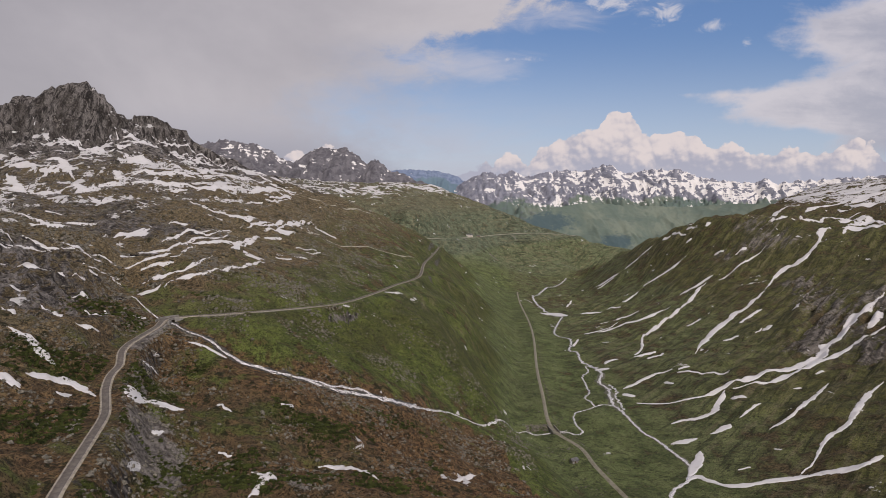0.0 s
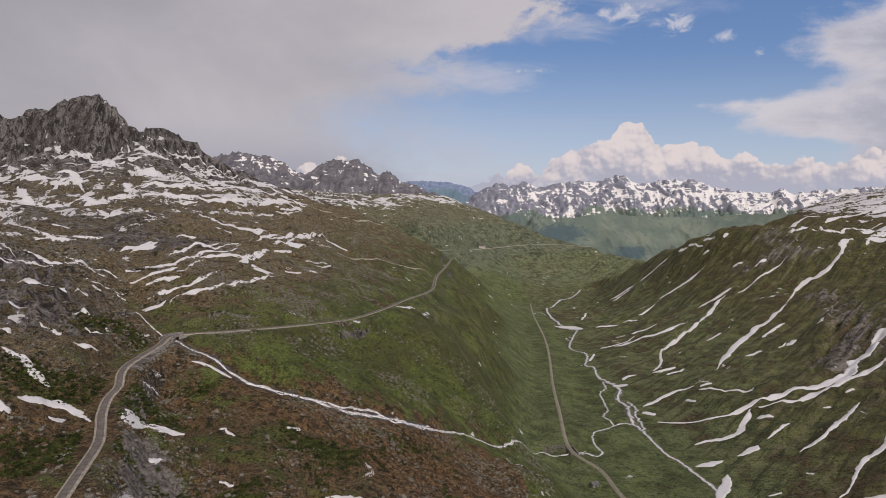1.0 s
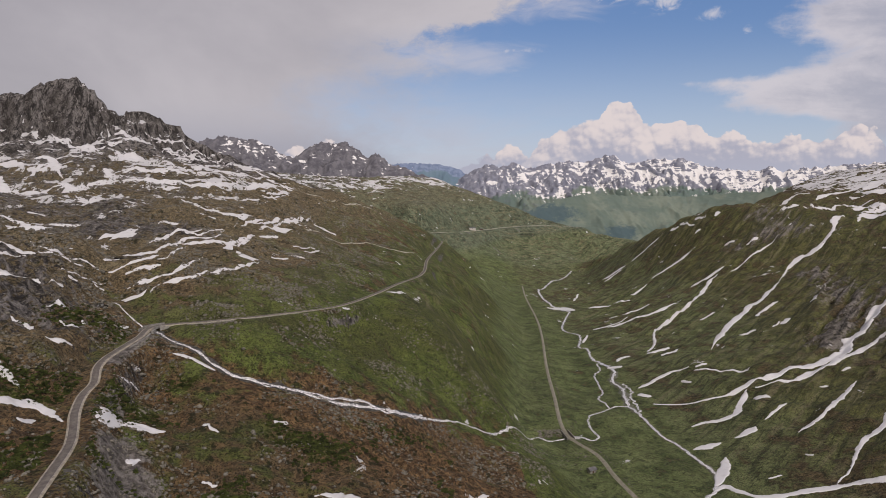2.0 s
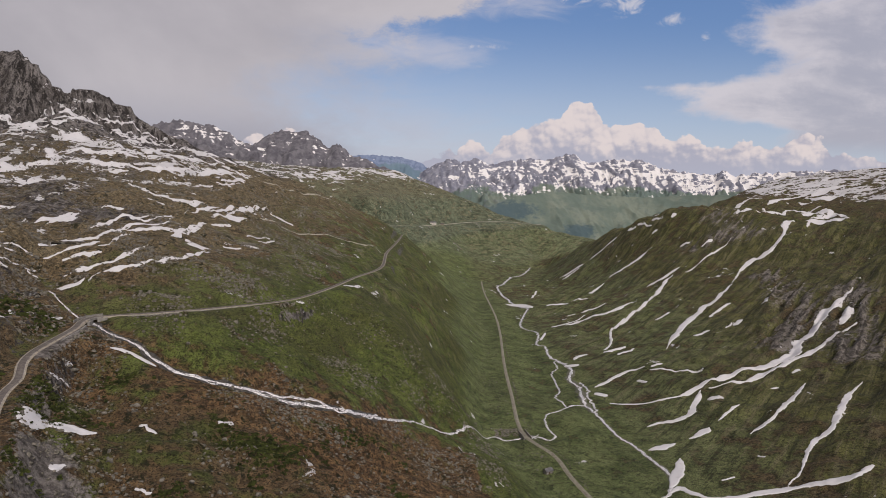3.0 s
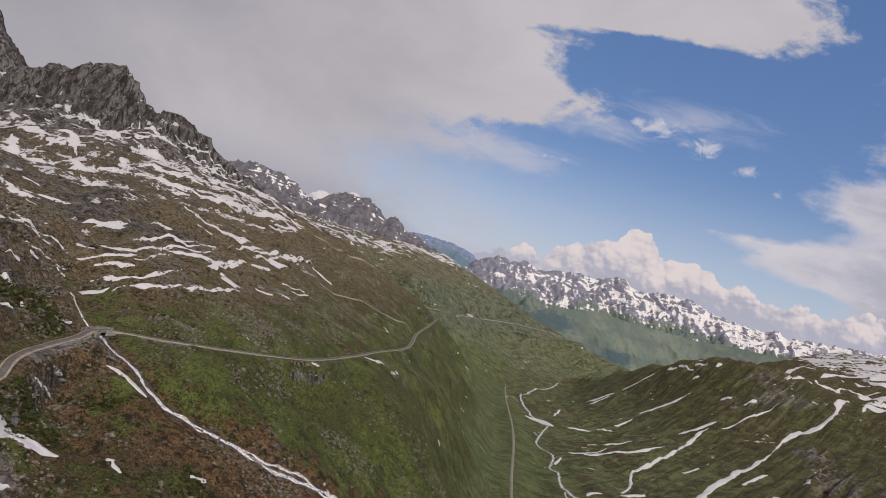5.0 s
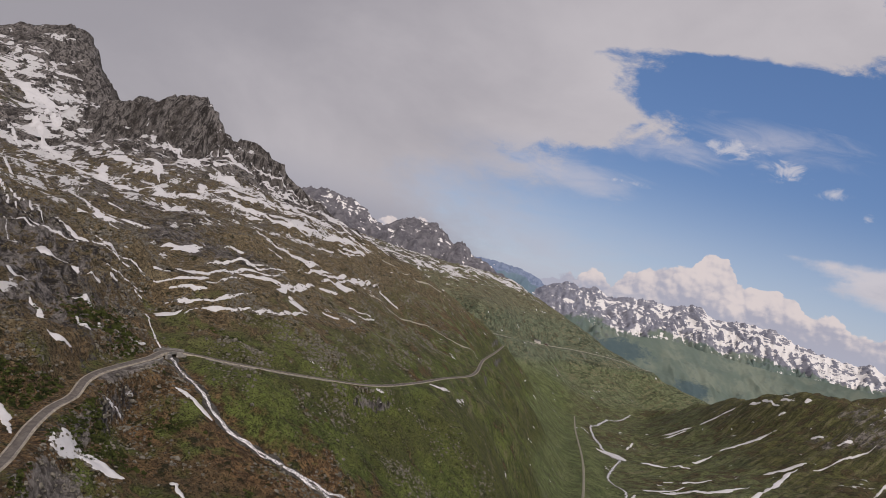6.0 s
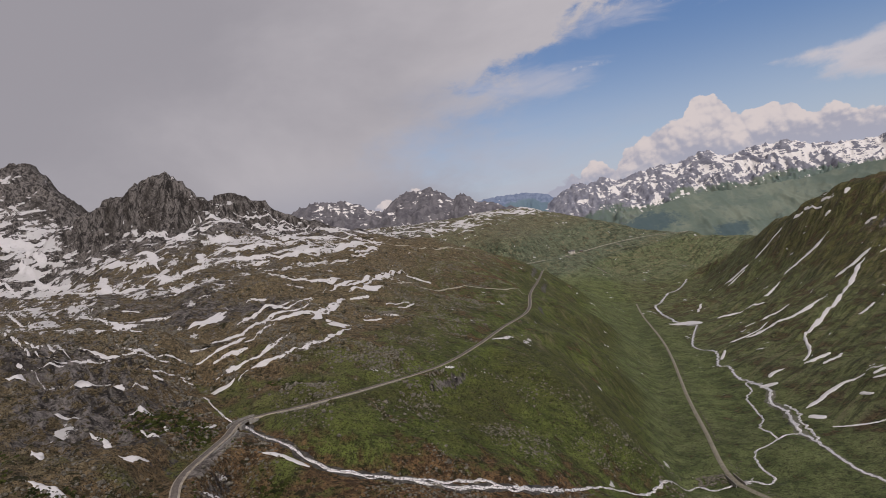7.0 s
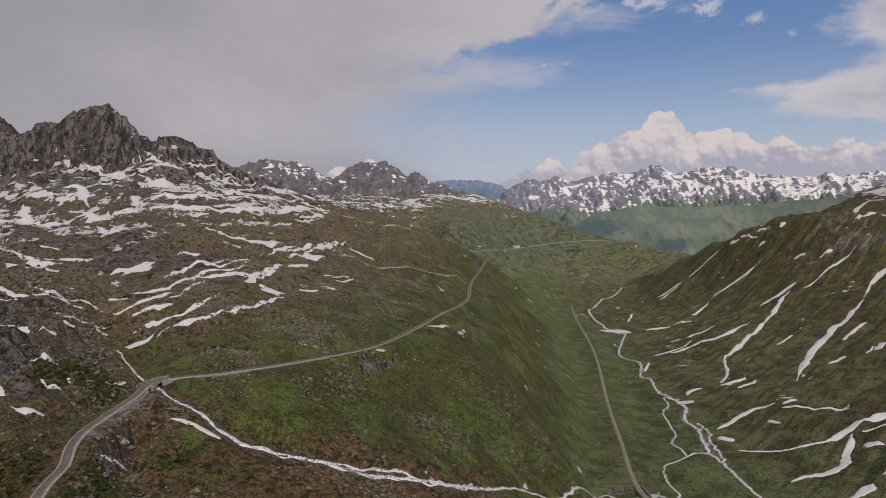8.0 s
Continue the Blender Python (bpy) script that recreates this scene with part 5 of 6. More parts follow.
snow_patch('valley side', (484, 1128, 487, 1147), (444, 1080, 445, 1095), (381, 992, 381, 1002), (343, 949, 343, 959), (309, 913, 310, 925), (295.9, 902.2, 294.6, 909.2), (268, 819, 270, 833), (246, 779, 249, 797))
snow_patch('valley side', (249, 781, 245, 766), (273.4, 788.8, 271.9, 783.0))
snow_patch('valley side', (255, 755, 252, 744), (279, 775, 277, 767))
snow_patch('valley side', (505, 1152, 506, 1160), (471, 1137, 474, 1151), (433, 1119, 437, 1135))
snow_patch('valley side', (374, 1027, 377, 1038), (324, 987, 326, 997), (287, 987, 291, 1002), (246, 968, 248, 977))
snow_patch('valley side', (530.0, 1344.2, 530.0, 1349.0), (495, 1330, 499, 1349), (460, 1317, 466, 1337), (423, 1295, 426, 1310))
snow_patch('valley side', (521, 1558, 523, 1569), (461, 1544, 462, 1555))
snow_patch('valley side', (439, 1541, 440, 1554), (405, 1546, 408, 1566), (385, 1549, 389, 1573))
snow_patch('valley side', (344, 1188, 347, 1198), (304, 1200, 307, 1214), (267, 1186, 270, 1200))
snow_patch('valley side', (601, 1425, 603, 1415), (608, 1436, 609, 1416))
snow_patch('valley side', (589, 1493, 584, 1477), (596, 1475, 592, 1463))
snow_patch('valley side', (569, 1530, 562, 1514), (571, 1463, 565, 1451))
snow_patch('valley side', (551, 1544, 545, 1523), (556, 1529, 551, 1509))
snow_patch('valley side', (557, 1413, 556, 1401), (565, 1420, 562, 1404))
snow_patch('valley side', (606.0, 1236.8, 606.5, 1243.3), (585, 1229, 588, 1238))
snow_patch('valley side', (569, 1285, 565, 1272), (576.7, 1275.6, 575.6, 1269.9))
snow_patch('valley side', (761.5, 1183.9, 763.1, 1178.5), (792, 1225, 793, 1216))
snow_patch('valley side', (732.3, 1308.4, 727.7, 1300.9), (778, 1325, 760, 1295), (891, 1452, 882, 1437), (911, 1422, 903, 1409), (956, 1433, 934, 1398))
snow_patch('valley side', (814, 1252, 806, 1239), (882, 1286, 866, 1262), (864, 1216, 852, 1198))
snow_patch('valley side', (1079, 1642, 1041, 1582), (1139, 1667, 1107, 1618), (1171, 1653, 1160, 1637))
snow_patch('valley side', (202, 764, 201, 752), (211, 779, 208, 766), (223.3, 779.2, 221.5, 771.6))
snow_patch('valley side', (191, 740, 186, 724), (195, 733, 192, 720))
snow_patch('valley side', (192, 647, 190, 637), (219, 667, 217, 658), (237, 675, 235, 666), (251.3, 670.0, 249.1, 662.7))
snow_patch('valley side', (188, 621, 184, 609), (192, 615, 189, 606))
snow_patch('valley side', (252.7, 656.6, 250.6, 651.0), (271.9, 644.1, 270.6, 641.1), (294.7, 629.3, 292.7, 624.7))
snow_patch('valley side', (235.2, 640.6, 232.2, 633.7), (238.3, 630.2, 236.4, 625.7))
snow_patch('valley side', (257.4, 661.8, 256.2, 657.3), (266.8, 665.9, 264.8, 658.8))
snow_patch('valley side', (201, 1248, 196, 1221), (228, 1238, 219, 1197), (240, 1194, 231, 1154))
snow_patch('valley side', (191, 900, 191, 891), (204, 930, 203, 917))
snow_patch('valley side', (274, 1364, 274, 1349), (300, 1445, 300, 1433))
snow_patch('valley side', (325.9, 561.9, 323.6, 557.1), (332.8, 564.7, 330.2, 559.7))
snow_patch('valley side', (361.1, 587.0, 358.6, 581.3), (368.4, 590.0, 366.3, 585.3))
snow_patch('valley side', (507, 707, 523, 741), (485, 691, 489, 703))
snow_patch('valley side', (425, 807, 418, 789), (436, 817, 430, 800))
snow_patch('valley side', (491, 858, 485, 839), (510, 885, 505, 870))
snow_patch('valley side', (404, 1274, 406, 1283), (362, 1228, 364, 1239))
snow_patch('crags', (-398.5, 480.9, -393.5, 474.1), (-320.9, 413.5, -317.3, 408.8), (-289.4, 391.6, -288.3, 389.4), (-275.1, 387.3, -273.7, 385.1))
snow_patch('crags', (-325.1, 417.7, -322.7, 414.7), (-298.2, 405.4, -294.5, 400.8), (-277.6, 400.7, -274.3, 396.3))
snow_patch('crags', (-812.7, 916.7, -810.0, 909.5), (-743, 876, -740, 863))
snow_patch('crags', (-492.4, 576.3, -486.2, 569.2), (-432.3, 531.7, -427.9, 526.2), (-383.4, 500.3, -380.5, 496.7))
snow_patch('crags', (-283.1, 361.8, -279.9, 358.1), (-277.6, 364.8, -273.5, 360.3))
snow_patch('crags', (-286.4, 375.0, -284.1, 371.0), (-280.6, 372.2, -280.2, 370.5))
snow_patch('crags', (-278.2, 373.3, -278.1, 372.1), (-263.4, 364.2, -262.8, 362.7))
snow_patch('crags', (-278.0, 376.4, -277.4, 375.6), (-267.7, 384.5, -266.8, 383.2))
snow_patch('crags', (-742.0, 905.6, -740.6, 901.2), (-676.7, 860.2, -673.4, 853.2), (-540, 725, -532, 715), (-501, 712, -492, 701), (-485.5, 710.8, -482.7, 707.0))
snow_patch('crags', (-820, 958, -803, 934), (-764, 932, -753, 910), (-695, 885, -687, 866), (-655, 869, -639, 842))
snow_patch('crags', (-1019, 1122, -992, 1087), (-960, 1110, -929, 1073), (-916, 1125, -899, 1109), (-901, 1165, -885, 1150))
snow_patch('crags', (-856, 1024, -829, 985), (-758, 950, -753, 932))
snow_patch('valley side', (345.7, 1081.3, 347.3, 1087.6), (301.9, 1066.6, 303.6, 1074.3), (273.1, 1062.7, 273.9, 1066.9))
snow_patch('valley side', (287.7, 1011.6, 289.5, 1019.4), (226, 967, 228, 976))
snow_patch('valley side', (630.5, 1209.6, 631.2, 1213.4), (551.9, 1153.5, 553.9, 1160.7), (507.7, 1132.3, 508.2, 1136.6))
snow_patch('valley side', (423, 1527, 423, 1536), (382, 1508, 383, 1520))
snow_patch('valley side', (386.2, 918.7, 388.3, 925.7), (359, 894, 362, 905))
snow_patch('valley side', (448.7, 885.4, 449.9, 890.1), (414.8, 851.2, 417.0, 858.7))
snow_patch('valley side', (394.5, 859.2, 395.1, 862.3), (373.0, 836.4, 374.0, 841.1))
snow_patch('valley side', (402.3, 788.2, 401.8, 784.3), (419.1, 806.2, 418.8, 802.7))
snow_patch('valley side', (882.7, 1539.7, 857.5, 1495.1), (816.3, 1368.5, 785.7, 1316.9), (853.0, 1347.9, 821.1, 1297.2), (915.3, 1377.8, 882.4, 1327.8), (951.4, 1400.2, 929.9, 1368.1))
snow_patch('valley side', (905.8, 1556.2, 890.8, 1529.9), (986.3, 1644.6, 964.8, 1607.9), (1026.2, 1649.0, 1015.3, 1630.8), (1064.6, 1651.1, 1036.7, 1607.3))
snow_patch('valley side', (1035.2, 1639.6, 1024.4, 1621.9), (1106.6, 1682.2, 1076.7, 1635.9), (1144.3, 1671.2, 1123.3, 1639.8))
snow_patch('valley side', (1052.5, 1609.4, 1032.5, 1578.0), (1069.6, 1580.9, 1037.0, 1531.7), (1113.2, 1566.5, 1094.0, 1538.9))
snow_patch('valley side', (725.1, 1461.8, 698.5, 1408.1), (890.6, 1646.0, 875.0, 1616.6), (940.7, 1643.2, 931.7, 1627.0))
snow_patch('valley side', (800.7, 1241.0, 784.4, 1215.3), (844.0, 1243.1, 810.5, 1193.3), (859.3, 1204.9, 845.7, 1185.1))
snow_patch('valley side', (886.6, 1325.0, 853.6, 1275.0), (920.9, 1353.0, 887.5, 1303.3), (876.2, 1265.8, 842.3, 1216.3))
snow_patch('valley side', (1061.9, 1933.3, 1046.0, 1903.7), (1103.6, 1857.2, 1077.7, 1813.1), (1142.7, 1813.6, 1130.2, 1793.4))
snow_patch('valley side', (1186.2, 1766.8, 1164.8, 1734.3), (1245.1, 1816.5, 1211.8, 1767.2))
snow_patch('valley side', (1008.0, 1761.5, 978.3, 1709.4), (1068.2, 1764.5, 1048.9, 1732.1))
snow_patch('valley side', (1144.8, 1753.4, 1112.9, 1704.0), (1167.0, 1735.3, 1151.7, 1712.0))
snow_patch('valley side', (710.4, 1329.2, 697.8, 1305.2), (729.7, 1325.1, 722.9, 1312.5))
snow_patch('valley side', (989.3, 1607.4, 982.7, 1596.2), (1005.3, 1546.7, 972.8, 1496.3))
snow_patch('bench', (-200.9, 614.7, -200.1, 612.0), (-198.5, 673.4, -194.4, 659.1), (-191.1, 714.4, -187.1, 699.0), (-191.3, 796.4, -186.3, 775.2), (-187.1, 886.9, -186.5, 883.5))
snow_patch('bench', (-185.2, 647.7, -182.7, 638.6), (-172.1, 702.1, -166.3, 678.1))
snow_patch('bench', (-221.5, 553.9, -220.3, 550.6), (-205.6, 595.6, -204.5, 592.2))
snow_patch('bench', (-215.8, 532.5, -213.7, 527.2), (-203.2, 551.4, -200.0, 542.4), (-186.8, 550.4, -182.4, 537.1))
snow_patch('bench', (-180.4, 528.2, -174.2, 509.9), (-184.5, 571.2, -177.4, 548.7), (-183.0, 615.6, -180.5, 607.0))
snow_patch('bench', (-247.4, 892.4, -246.2, 887.6), (-234.4, 961.9, -229.9, 942.9))
snow_patch('bench', (-304.0, 828.0, -300.9, 819.1), (-286.0, 859.1, -281.5, 845.1))
snow_patch('bench', (-273.6, 891.6, -269.3, 877.3), (-263.4, 997.2, -250.8, 948.9))
snow_patch('bench', (-165.3, 533.2, -158.6, 511.4), (-158.9, 536.1, -154.8, 522.1))
snow_patch('bench', (-179.0, 877.3, -177.9, 871.9), (-154.6, 882.7, -153.5, 876.1))
snow_patch('bench', (-323.2, 919.9, -306.6, 872.4), (-306.4, 958.1, -300.8, 940.4), (-286.1, 1008.1, -283.2, 997.5))
snow_patch('bench', (-347.5, 1058.7, -341.7, 1040.8), (-284.4, 1070.8, -276.8, 1041.9))
snow_patch('bench', (-254.1, 577.1, -252.2, 572.6), (-241.5, 584.5, -240.1, 581.0))
snow_patch('bench', (-234.9, 451.5, -233.2, 448.0), (-241.2, 489.7, -228.4, 463.4))
snow_patch('bench', (-319.0, 528.1, -317.8, 526.0), (-300.7, 533.9, -297.4, 527.9))
snow_patch('bench', (-328.2, 498.2, -297.8, 451.8), (-308.1, 502.1, -276.8, 450.9), (-294.2, 493.8, -266.8, 447.6))
snow_patch('bench', (-273.3, 513.3, -268.0, 503.1), (-263.7, 527.3, -260.5, 520.4), (-263.9, 548.0, -260.8, 541.3))
snow_patch('bench', (-274.0, 385.5, -271.7, 382.1), (-263.9, 399.1, -263.3, 398.1), (-253.3, 405.1, -253.0, 404.4))
snow_patch('bench', (-255.6, 415.2, -253.1, 411.0), (-243.4, 433.6, -242.2, 431.3), (-233.3, 440.1, -232.9, 439.2))
snow_patch('bench', (-252.8, 371.0, -248.3, 364.3), (-246.6, 387.7, -237.2, 372.9))
snow_patch('bench', (-218.4, 446.4, -217.9, 445.2), (-205.3, 453.9, -204.3, 451.4))
snow_patch('crags', (-589.5, 955.7, -588.7, 954.1), (-565.9, 948.8, -561.5, 940.8), (-535.9, 940.2, -516.7, 905.9), (-494.0, 901.4, -486.1, 886.4), (-483.5, 917.2, -479.2, 908.8))
snow_patch('crags', (-511.4, 985.3, -510.1, 981.9), (-502.0, 988.5, -476.1, 936.6), (-466.4, 954.8, -462.6, 946.4), (-466.4, 1006.2, -464.6, 1002.2))
snow_patch('crags', (-481.5, 925.3, -480.3, 922.7), (-463.0, 947.5, -460.6, 942.1), (-457.6, 1000.0, -434.3, 948.6), (-439.2, 1012.7, -436.3, 1005.5))
snow_patch('crags', (-477.5, 918.5, -474.9, 913.1), (-457.6, 909.6, -450.0, 893.8), (-437.0, 885.2, -416.4, 842.9), (-418.1, 871.8, -404.9, 843.9))
snow_patch('crags', (-518.0, 803.1, -489.9, 759.2), (-522.8, 829.1, -513.2, 813.3), (-529.7, 865.5, -515.9, 842.3))
snow_patch('crags', (-529.7, 865.5, -515.9, 842.3), (-489.0, 813.8, -477.2, 793.8), (-457.2, 776.1, -453.7, 769.8))
snow_patch('crags', (-402.4, 804.3, -398.9, 797.0), (-392.5, 833.4, -388.1, 823.6), (-361.4, 827.1, -358.7, 820.4), (-346.1, 867.5, -342.5, 858.0), (-346.7, 951.1, -336.9, 923.8))
snow_patch('crags', (-467.6, 1009.8, -467.1, 1008.4), (-443.3, 1019.2, -442.4, 1016.6), (-415.6, 1045.2, -415.1, 1043.5), (-375.1, 1062.4, -374.8, 1061.4))
snow_patch('crags', (-405.4, 1025.2, -404.6, 1022.9), (-366.9, 1060.1, -365.5, 1055.7))
snow_patch('crags', (-397.3, 911.0, -394.7, 904.7), (-403.5, 1019.8, -401.6, 1014.4))



# ---- far mountains ----
CREST_DARK = [(-1552, 3580, 408), (-1410, 3582, 438), (-1347, 3585, 463), (-1299, 3585, 466), (-1236, 3586, 478), (-1140, 3585, 461), (-1061, 3584, 451), (-981, 3580, 416), (-917, 3576, 371), (-843, 3575, 355), (-773, 3579, 399), (-725, 3581, 421), (-677, 3582, 437), (-628, 3581, 418), (-564, 3582, 437), (-500, 3578, 395), (-436, 3574, 347), (-387, 3576, 366), (-307, 3571, 312), (-210, 3567, 274), (-81, 3562, 223), (48, 3556, 157)]
CREST_BLUE = [(-597, 4553, 289), (-398, 4633, 332), (-272, 4634, 344), (-105, 4634, 340), (21, 4632, 320), (126, 4628, 283), (209, 4621, 209), (356, 4613, 118), (524, 4606, 45)]
CREST_SNOW = [(20, 4542, 176), (152, 4549, 249), (227, 4553, 290), (309, 4556, 319), (413, 4555, 307), (475, 4556, 324), (524, 4556, 324), (599, 4553, 292), (681, 4554, 300), (785, 4557, 326), (888, 4557, 334), (1012, 4557, 327), (1095, 4559, 352), (1210, 4561, 374), (1301, 4556, 317), (1384, 4556, 318), (1495, 4520, 338), (1556, 4520, 338), (1638, 4519, 331), (1665, 4483, 350), (1726, 4480, 319), (1831, 4439, 279), (1935, 4399, 263), (2036, 4360, 248), (2135, 4321, 237), (2213, 4286, 268), (2251, 4246, 237), (2398, 4171, 253), (2624, 4059, 269), (2848, 3871, 278), (3072, 3720, 284)]
CREST_FOREST = [(161, 3235, -35), (286, 3313, -10), (448, 3394, 41), (617, 3474, 88), (816, 3515, 119), (1018, 3552, 107), (1341, 3551, 97), (1565, 3477, 113), (1708, 3326, 119), (1916, 3176, 142), (2233, 3027, 169)]


def mountain_material(name, rock_a, rock_b, low_a, low_b, wood):
    m = Mat(name)
    big, mid, fine = m.noise(0.006, 8, 0.62, 0.5), m.noise(0.03, 9, 0.66, 0.4), m.noise(0.11, 7, 0.68)
    rock = m.mix(m.ramp(mid, 0.38, 0.62), rock_a, rock_b)
    low = m.mix(m.ramp(big, 0.4, 0.62), low_a, low_b)
    low = m.mix(m.math("MULTIPLY", m.ramp(mid, 0.52, 0.66), 0.35), low, rock_a)
    forest = m.math("ADD", m.attr("forest"), m.math("ADD", m.math("MULTIPLY", m.math("SUBTRACT", mid, 0.5), 1.2), m.math("MULTIPLY", m.math("SUBTRACT", fine, 0.5), 0.8)))
    low = m.mix(m.math("MULTIPLY", m.ramp(forest, 0.36, 0.72), 0.8), low, wood)
    out = m.mix(m.ramp(m.math("ADD", m.attr("rock"), m.math("MULTIPLY", m.math("SUBTRACT", mid, 0.5), 0.9)), 0.35, 0.65), low, rock)
    ledge = m.noise(1.0, 7, 0.55, 1.6, m.scaled(0.008, 0.008, 0.034))
    flank = m.noise(0.013, 7, 0.58, 1.0)
    snow = m.math("ADD", m.attr("snow"), m.math("MULTIPLY", m.math("SUBTRACT", ledge, 0.5), 1.7))
    snow = m.math("ADD", snow, m.math("ADD", m.math("MULTIPLY", m.math("SUBTRACT", flank, 0.5), 2.0), m.math("MULTIPLY", m.math("SUBTRACT", fine, 0.5), 0.4)))
    out = m.mix(m.ramp(snow, 0.48, 0.60), out, (0.74, 0.71, 0.68))
    m.color(out)
    m.bump(mid, 0.5, 6.0)
    return m.m


def mountain(name, crest, base, front, back, relief, spur, snow_from, snow_full, rock_from, material, label, seed, snow_most=0.62, woods=()):
    """A range: its crest line in plan and height, falling to both sides over spurs and gullies."""
    p = curve_through(crest, 8.0)
    p[:, 1] = np.convolve(np.pad(p[:, 1], 40, "edge"), np.ones(81) / 81, "valid")
    at_x = np.maximum.accumulate(p[:, 0]) + np.arange(len(p)) * 1e-3
    even = np.linspace(at_x[0], at_x[-1], len(p))
    p = np.c_[even, np.interp(even, at_x, p[:, 1]), np.interp(even, at_x, p[:, 2])]
    n = len(p)
    t = np.gradient(p[:, :2], axis=0)
    t /= np.linalg.norm(t, axis=1)[:, None] + 1e-9
    k = np.ones(31) / 31
    side = np.c_[np.convolve(np.pad(t[:, 1], 15, "edge"), k, "valid"), -np.convolve(np.pad(t[:, 0], 15, "edge"), k, "valid")]
    reach = np.r_[-np.linspace(1, 0, 14)[:-1] ** 1.5 * back, np.linspace(0, 1, 120) ** 1.2 * front]
    u = np.arange(n) * 8.0
    rows = []
    for r in reach:
        q = p[:, :2] + side * r
        f = np.clip(1 - abs(r) / (front if r > 0 else back), 0, 1)
        swing = perlin(u / 260 + seed, np.full(n, r / 240.0), seed + 3) * 1.5
        ribs = fbm(u / spur + swing + 11.1 * seed, np.full(n, r / (spur * 1.5)), 5, seed, True) - 0.30
        small = fbm(u / (spur * 0.22) + seed, np.full(n, r / (spur * 0.40)), 4, seed + 20, True) - 0.30
        body = min(1.0, 4.2 * f * (1 - f) + 0.02) * (0.08 + 0.92 * min(1.0, f * 1.5))
        z = base + (p[:, 2] - base) * (0.45 * f + 0.55 * f**1.6) + ribs * relief * body + small * relief * 0.22 * (0.35 + body)
        z = z + f**6 * (fbm(u / 70 + seed, np.full(n, r / 300.0), 4, seed + 40, True) - 0.35) * relief * 0.16
        z = z + f**6 * (fbm(u / 21 + seed, np.full(n, r / 90.0), 2, seed + 44, True) - 0.2) * relief * 0.09
        rows.append(np.c_[q, z])
    co = np.stack(rows, 0).reshape(-1, 3)
    m = len(reach)
    i = (np.arange(m - 1)[:, None] * n + np.arange(n - 1)[None]).ravel()
    quads = np.stack([i, i + n, i + n + 1, i + 1], 1)
    root = tagged(new(name), label, "mountain", group="far ranges")
    z2 = co[:, 2].reshape(m, n)
    hollow = np.clip((sum(np.roll(z2, s, 1) for s in (-6, -3, 3, 6)) / 4 - z2) / (relief * 0.12), -1, 1).ravel()
    z = co[:, 2] + 85 * fbm(co[:, 0] / 420 + seed, co[:, 1] / 420, 4, seed + 60)
    snow = snow_most * smooth01(z, snow_from, snow_full) - 0.7 * (1 - smooth01(z, snow_from - 60, snow_from + 15)) + 0.22 * hollow
    # left-facing flanks get less snow, so their shade is painted as bare rock
    slant = np.gradient(z2, axis=1) / 8.0
    snow = snow * (0.55 + 0.45 * smooth01(co[:, 0], 300, 1000) + 0.25 * smooth01(co[:, 0], 1500, 2200)) + 0.20 * np.clip(-slant, -1, 1).ravel()
    rock = smooth01(z, rock_from - 60, rock_from + 60)
    forest = np.zeros(len(co))
    for wx, wz, sx, sz, much in woods:
        forest = np.maximum(forest, much * np.exp(-((co[:, 0] - wx) / sx) ** 2 - ((co[:, 2] - wz) / sz) ** 2))
    half = 13 + 44                                                 # rows of the rocky upper part
    for part_name, r0, r1 in (("summit_ridge", 0, half), ("lower_slope", half, m - 1)):
        me = raw_mesh(part_name, co[r0 * n:(r1 + 1) * n], quads[r0 * (n - 1):r1 * (n - 1)] - r0 * n)
        for key, values in (("snow", snow), ("rock", rock), ("forest", forest)):
            give(me, key, values[r0 * n:(r1 + 1) * n])
        me.materials.append(material)
        new(part_name, me).parent = root
    return root


# distance haze is put into these base colours: paler, greyer, bluer
HAZED_ROCK = mountain_material("hazed_rock", rgb(88, 86, 91), rgb(116, 113, 116), rgb(84, 82, 72), rgb(104, 100, 88), rgb(70, 76, 66))
HAZED_GREEN = mountain_material("hazed_green", rgb(112, 114, 126), rgb(138, 138, 146), rgb(98, 112, 104), rgb(118, 126, 112), rgb(66, 86, 90))
HAZED_MEADOW = mountain_material("hazed_meadow", rgb(96, 108, 104), rgb(110, 118, 108), rgb(98, 110, 100), rgb(118, 126, 112), rgb(68, 86, 92))
HAZED_BLUE = mountain_material("hazed_blue", rgb(104, 118, 142), rgb(126, 138, 160), rgb(100, 120, 132), rgb(108, 128, 138), rgb(78, 98, 112))
mountain("rocky_mountain", CREST_DARK, 40, 900, 500, 95, 200, 190, 430, 120, HAZED_ROCK, "dark jagged rock mountain streaked with snow", 3, 0.46)
mountain("blue_mountain", CREST_BLUE, -150, 700, 250, 50, 170, 250, 420, 260, HAZED_BLUE, "distant hazy ridge with snow streaks at the crest", 5, 0.42)
mountain("snowy_range", CREST_SNOW, -150, 1050, 250, 95, 220, 12, 195, 125, HAZED_GREEN, "far snow-streaked range above green slopes", 7, 0.50)
mountain("green_foothill", CREST_FOREST, -230, 620, 500, 34, 330, 110, 220, 300, HAZED_MEADOW, "green lower slopes of the far range with dark woods", 9, 0.50, ((560, 25, 190, 60, 0.95), (905, -75, 110, 45, 0.95), (330, -20, 200, 50, 0.8), (1500, 20, 300, 40, 0.45)))


